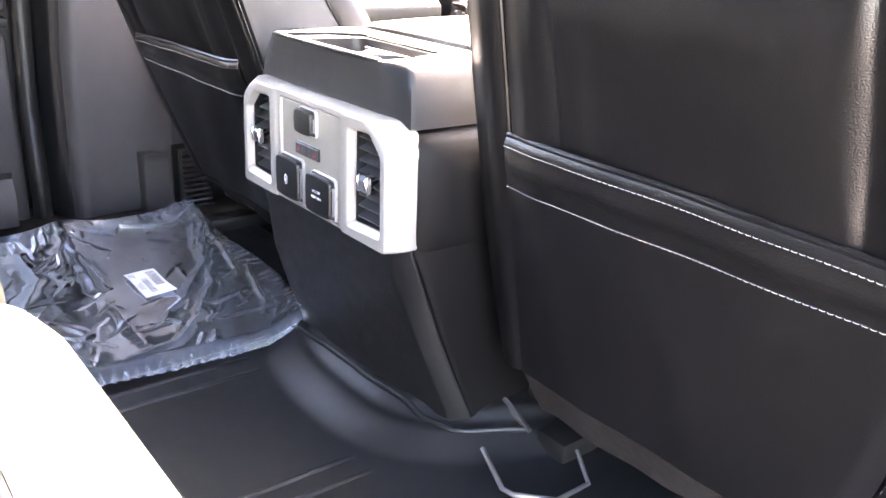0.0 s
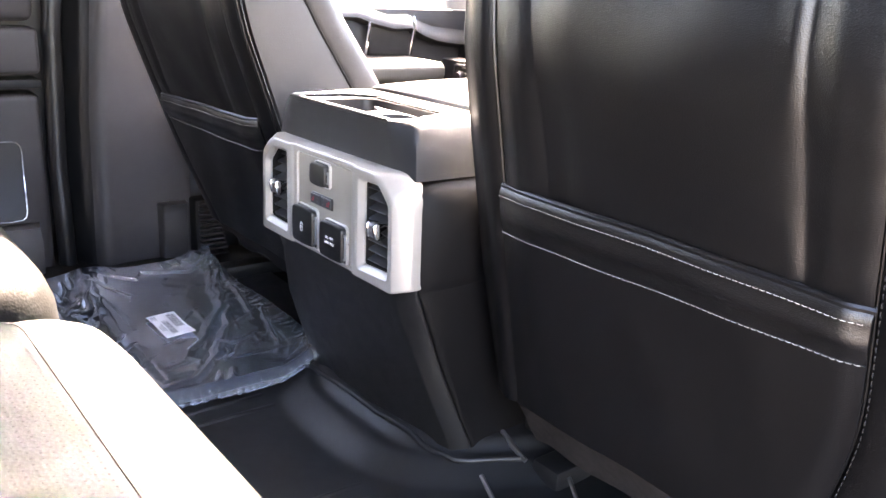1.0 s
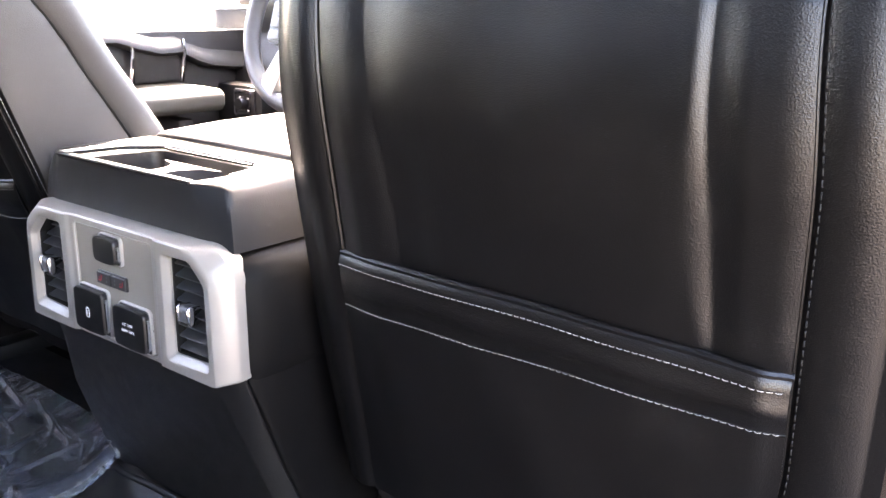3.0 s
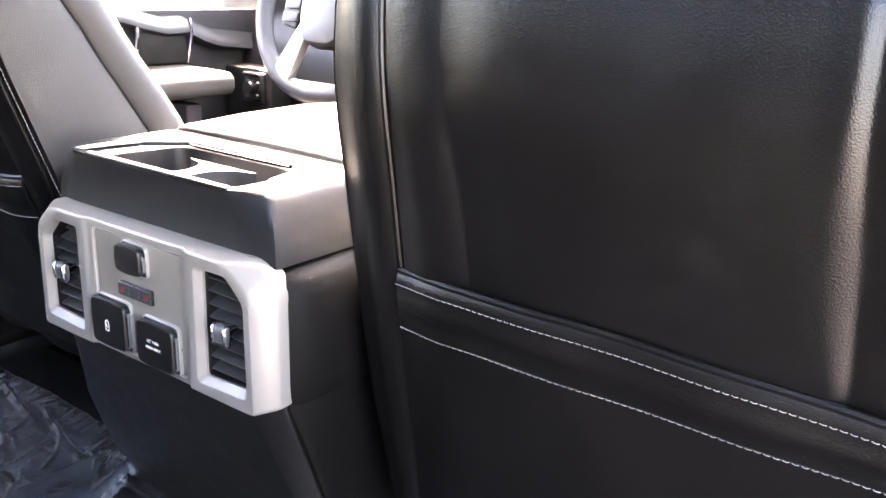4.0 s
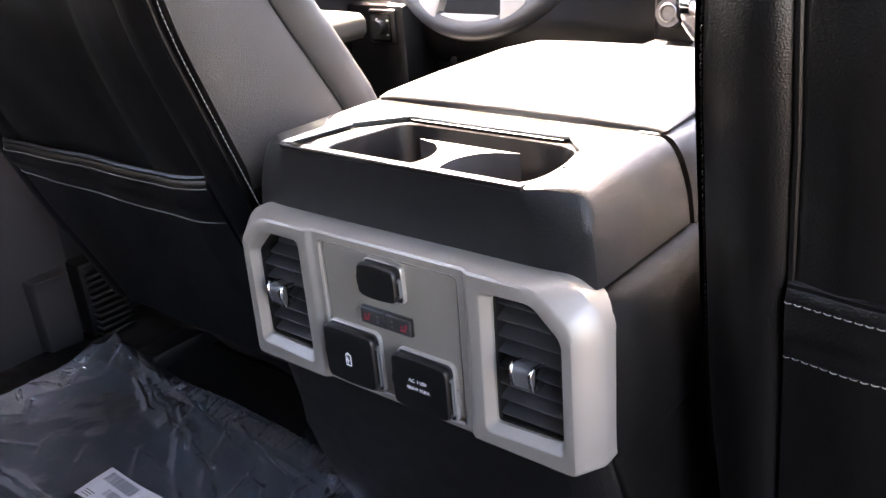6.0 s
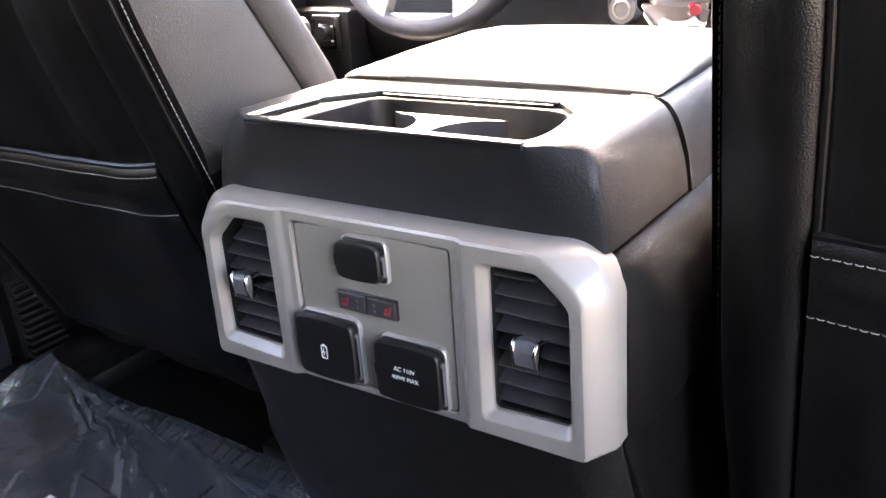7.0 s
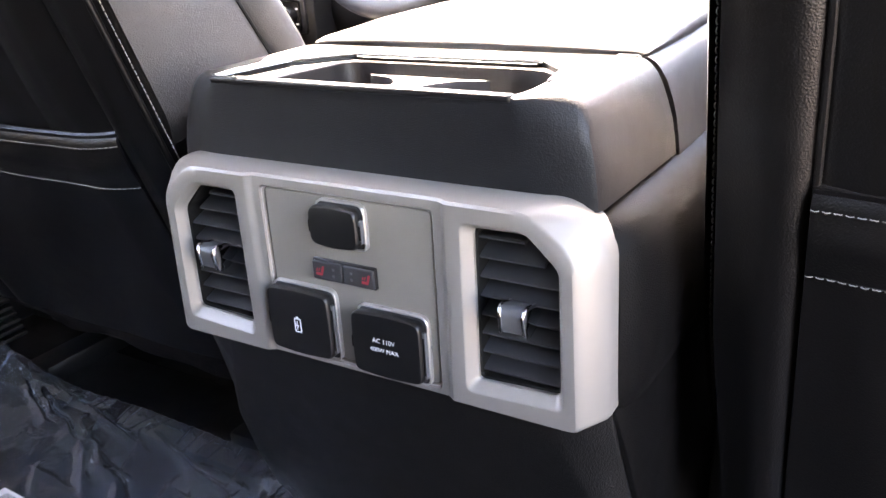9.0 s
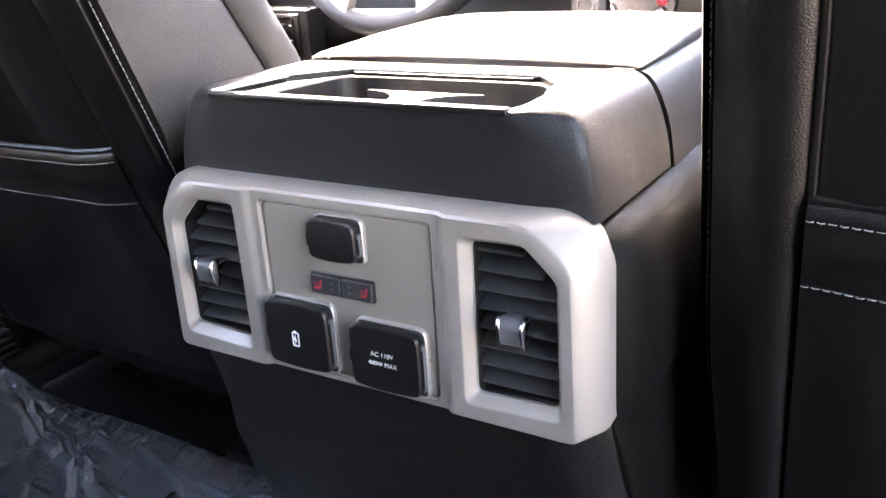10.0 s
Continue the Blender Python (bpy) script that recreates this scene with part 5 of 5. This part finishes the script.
    # fine crinkles, most running with the fan of the large creases
    for i in range(60):
        x, y = rnd.uniform(-0.63, -0.17), rnd.uniform(-0.26, 0.10)
        a = -0.55 + rnd.gauss(0, 0.45)
        d = rnd.uniform(0.015, 0.045)
        creases.append(([(x - d * math.cos(a), y - d * math.sin(a)), (x, y + rnd.uniform(-0.004, 0.004)), (x + d * math.cos(a), y + d * math.sin(a))], rnd.uniform(0.0020, 0.0030), rnd.uniform(0.0012, 0.0030)))
    runs = []
    for pts, w, amp in creases:
        total = len(pts) - 1
        for k, (a, b) in enumerate(zip(pts, pts[1:])):
            runs.append((a[0], a[1], b[0] - a[0], b[1] - a[1], (b[0] - a[0]) ** 2 + (b[1] - a[1]) ** 2, k / total, 1 / total, w, amp, min(a[0], b[0]) - 3.2 * w, max(a[0], b[0]) + 3.2 * w, min(a[1], b[1]) - 3.2 * w, max(a[1], b[1]) + 3.2 * w, id(pts)))

    def wrinkle(x, y):
        best = {}
        wx, wy = x + 0.004 * noise.noise(Vector((x * 30, y * 30, 9.0))), y + 0.004 * noise.noise(Vector((x * 30, y * 30, 5.0)))
        for ax, ay, dx, dy, l2, k0, dk, w, amp, xa, xb, ya, yb, key in runs:
            if wx < xa or wx > xb or wy < ya or wy > yb:
                continue
            q = min(1.0, max(0.0, ((wx - ax) * dx + (wy - ay) * dy) / l2))
            d = math.hypot(wx - ax - q * dx, wy - ay - q * dy)
            g = 0.7 * amp * math.exp(-((d / w) ** 1.7)) * math.sin(math.pi * min(1.0, max(0.0, 0.10 + 0.82 * (k0 + q * dk)))) ** 0.7
            best[key] = max(best.get(key, 0.0), g)
        h = sum(best.values()) + 0.0030 * noise.noise(Vector((x * 9, y * 9, 3.1))) + 0.0009 * noise.noise(Vector((x * 30, y * 30, 7.0)))
        return h * (1 - 0.85 * math.exp(-(((x + 0.353) / 0.058) ** 2 + ((y + 0.068) / 0.036) ** 2)))

    X0, X1, Y0, Y1 = -0.680, -0.124, -0.34, 0.123

    def film(u, v):
        y = Y0 + (Y1 - Y0) * v
        x = X0 + (X1 - 0.10 * max(0.0, -0.07 - y) - X0) * u
        x += 0.006 * noise.noise(Vector((y * 18, 1.0, 0))) * (abs(2 * u - 1) ** 6)
        y += 0.008 * noise.noise(Vector((x * 14, 5.0, 0))) * (abs(2 * v - 1) ** 6)
        # a low sealed hem, then the side and the slack top; the front falls more gently
        ex, ey = (1 - u) * (X1 - X0), min(min(u, 0.5) * (X1 - X0), min(v, 1 - v) * (Y1 - Y0))
        rise = min(smooth01((ex - 0.003) / 0.011), smooth01((ey - 0.002) / 0.010))
        z = 0.007 + drape(x, y) + 0.022 * rise + wrinkle(x, y) * (0.3 + 0.7 * rise)
        hem = (1 - smooth01((min(ex, ey) - 0.005) / 0.008))
        run = y if ex < ey else x
        wave = math.sin(run * 470 + 4 * noise.noise(Vector((x * 22, y * 22, 4))))
        z += hem * 0.0017 * (1 + wave + 0.8 * noise.noise(Vector((x * 160, y * 160, 6))))
        if ex < 0.02:
            x += hem * 0.0012 * wave
        # the far corner is empty film, gathered and standing up
        c = math.hypot((x + 0.628) * 0.75, (y - 0.104))
        z += 0.026 * math.exp(-((c / 0.036) ** 2)) * (1 + 0.5 * noise.noise(Vector((x * 45, y * 45, 1))))
        c = math.hypot(x + 0.665, y + 0.11)
        z += 0.012 * math.exp(-((c / 0.05) ** 2))
        # so is the near corner by the console
        c = math.hypot(x + 0.140, y - 0.085)
        z += 0.006 * math.exp(-((c / 0.022) ** 2)) * (1 + noise.noise(Vector((x * 90, y * 90, 2))))
        return (x, y, z)

    part("plastic_film", sheet(film, 420, 340), FILM, t, "creased clear plastic film", sharp=180)
    # paper label
    lm = pose(-0.353, -0.069, 0.0335, 0, 0, 1)
    def lab(u, v):
        x, y = (u - 0.5) * 0.091, (v - 0.5) * 0.046
        return tuple(lm @ Vector((x, y, 0.0015 * math.sin(u * 5 + v * 2))))
    p = part("paper_label", sheet(lab, 12, 8, 0.0004), PAPER, t, "white printed paper label")
    def bars(x0, x1, y0, y1, n, seed):
        rnd2 = random.Random(seed)
        bm = bmesh.new()
        x = x0
        while x < x1:
            w = rnd2.choice((0.0008, 0.0012, 0.002))
            u0, u1 = x / 0.088 + 0.5, (x + w) / 0.088 + 0.5
            q = []
            for uu, yy in ((u0, y0), (u1, y0), (u1, y1), (u0, y1)):
                c = Vector(lab(uu, yy / 0.047 + 0.5))
                q.append(bm.verts.new((c.x, c.y, c.z + 0.0009)))
            bm.faces.new(q)
            x += w + rnd2.choice((0.0008, 0.0014))
        return bm
    part("barcode", bars(-0.034, 0.012, 0.005, 0.019, 20, 1), INK, p)
    part("barcode", bars(-0.014, 0.032, -0.010, 0.000, 20, 2), INK, p)
    for i in range(3):
        bm = bmesh.new()
        y = -0.014 - i * 0.003
        q = [Vector(lab(xx / 0.088 + 0.5, yy / 0.047 + 0.5)) + Vector((0, 0, 0.0009)) for xx, yy in ((-0.036, y), (0.02, y), (0.02, y + 0.0012), (-0.036, y + 0.0012))]
        bm.faces.new([bm.verts.new(c) for c in q])
        part("label_line", bm, INK, p)
    return t


bagged_mats()
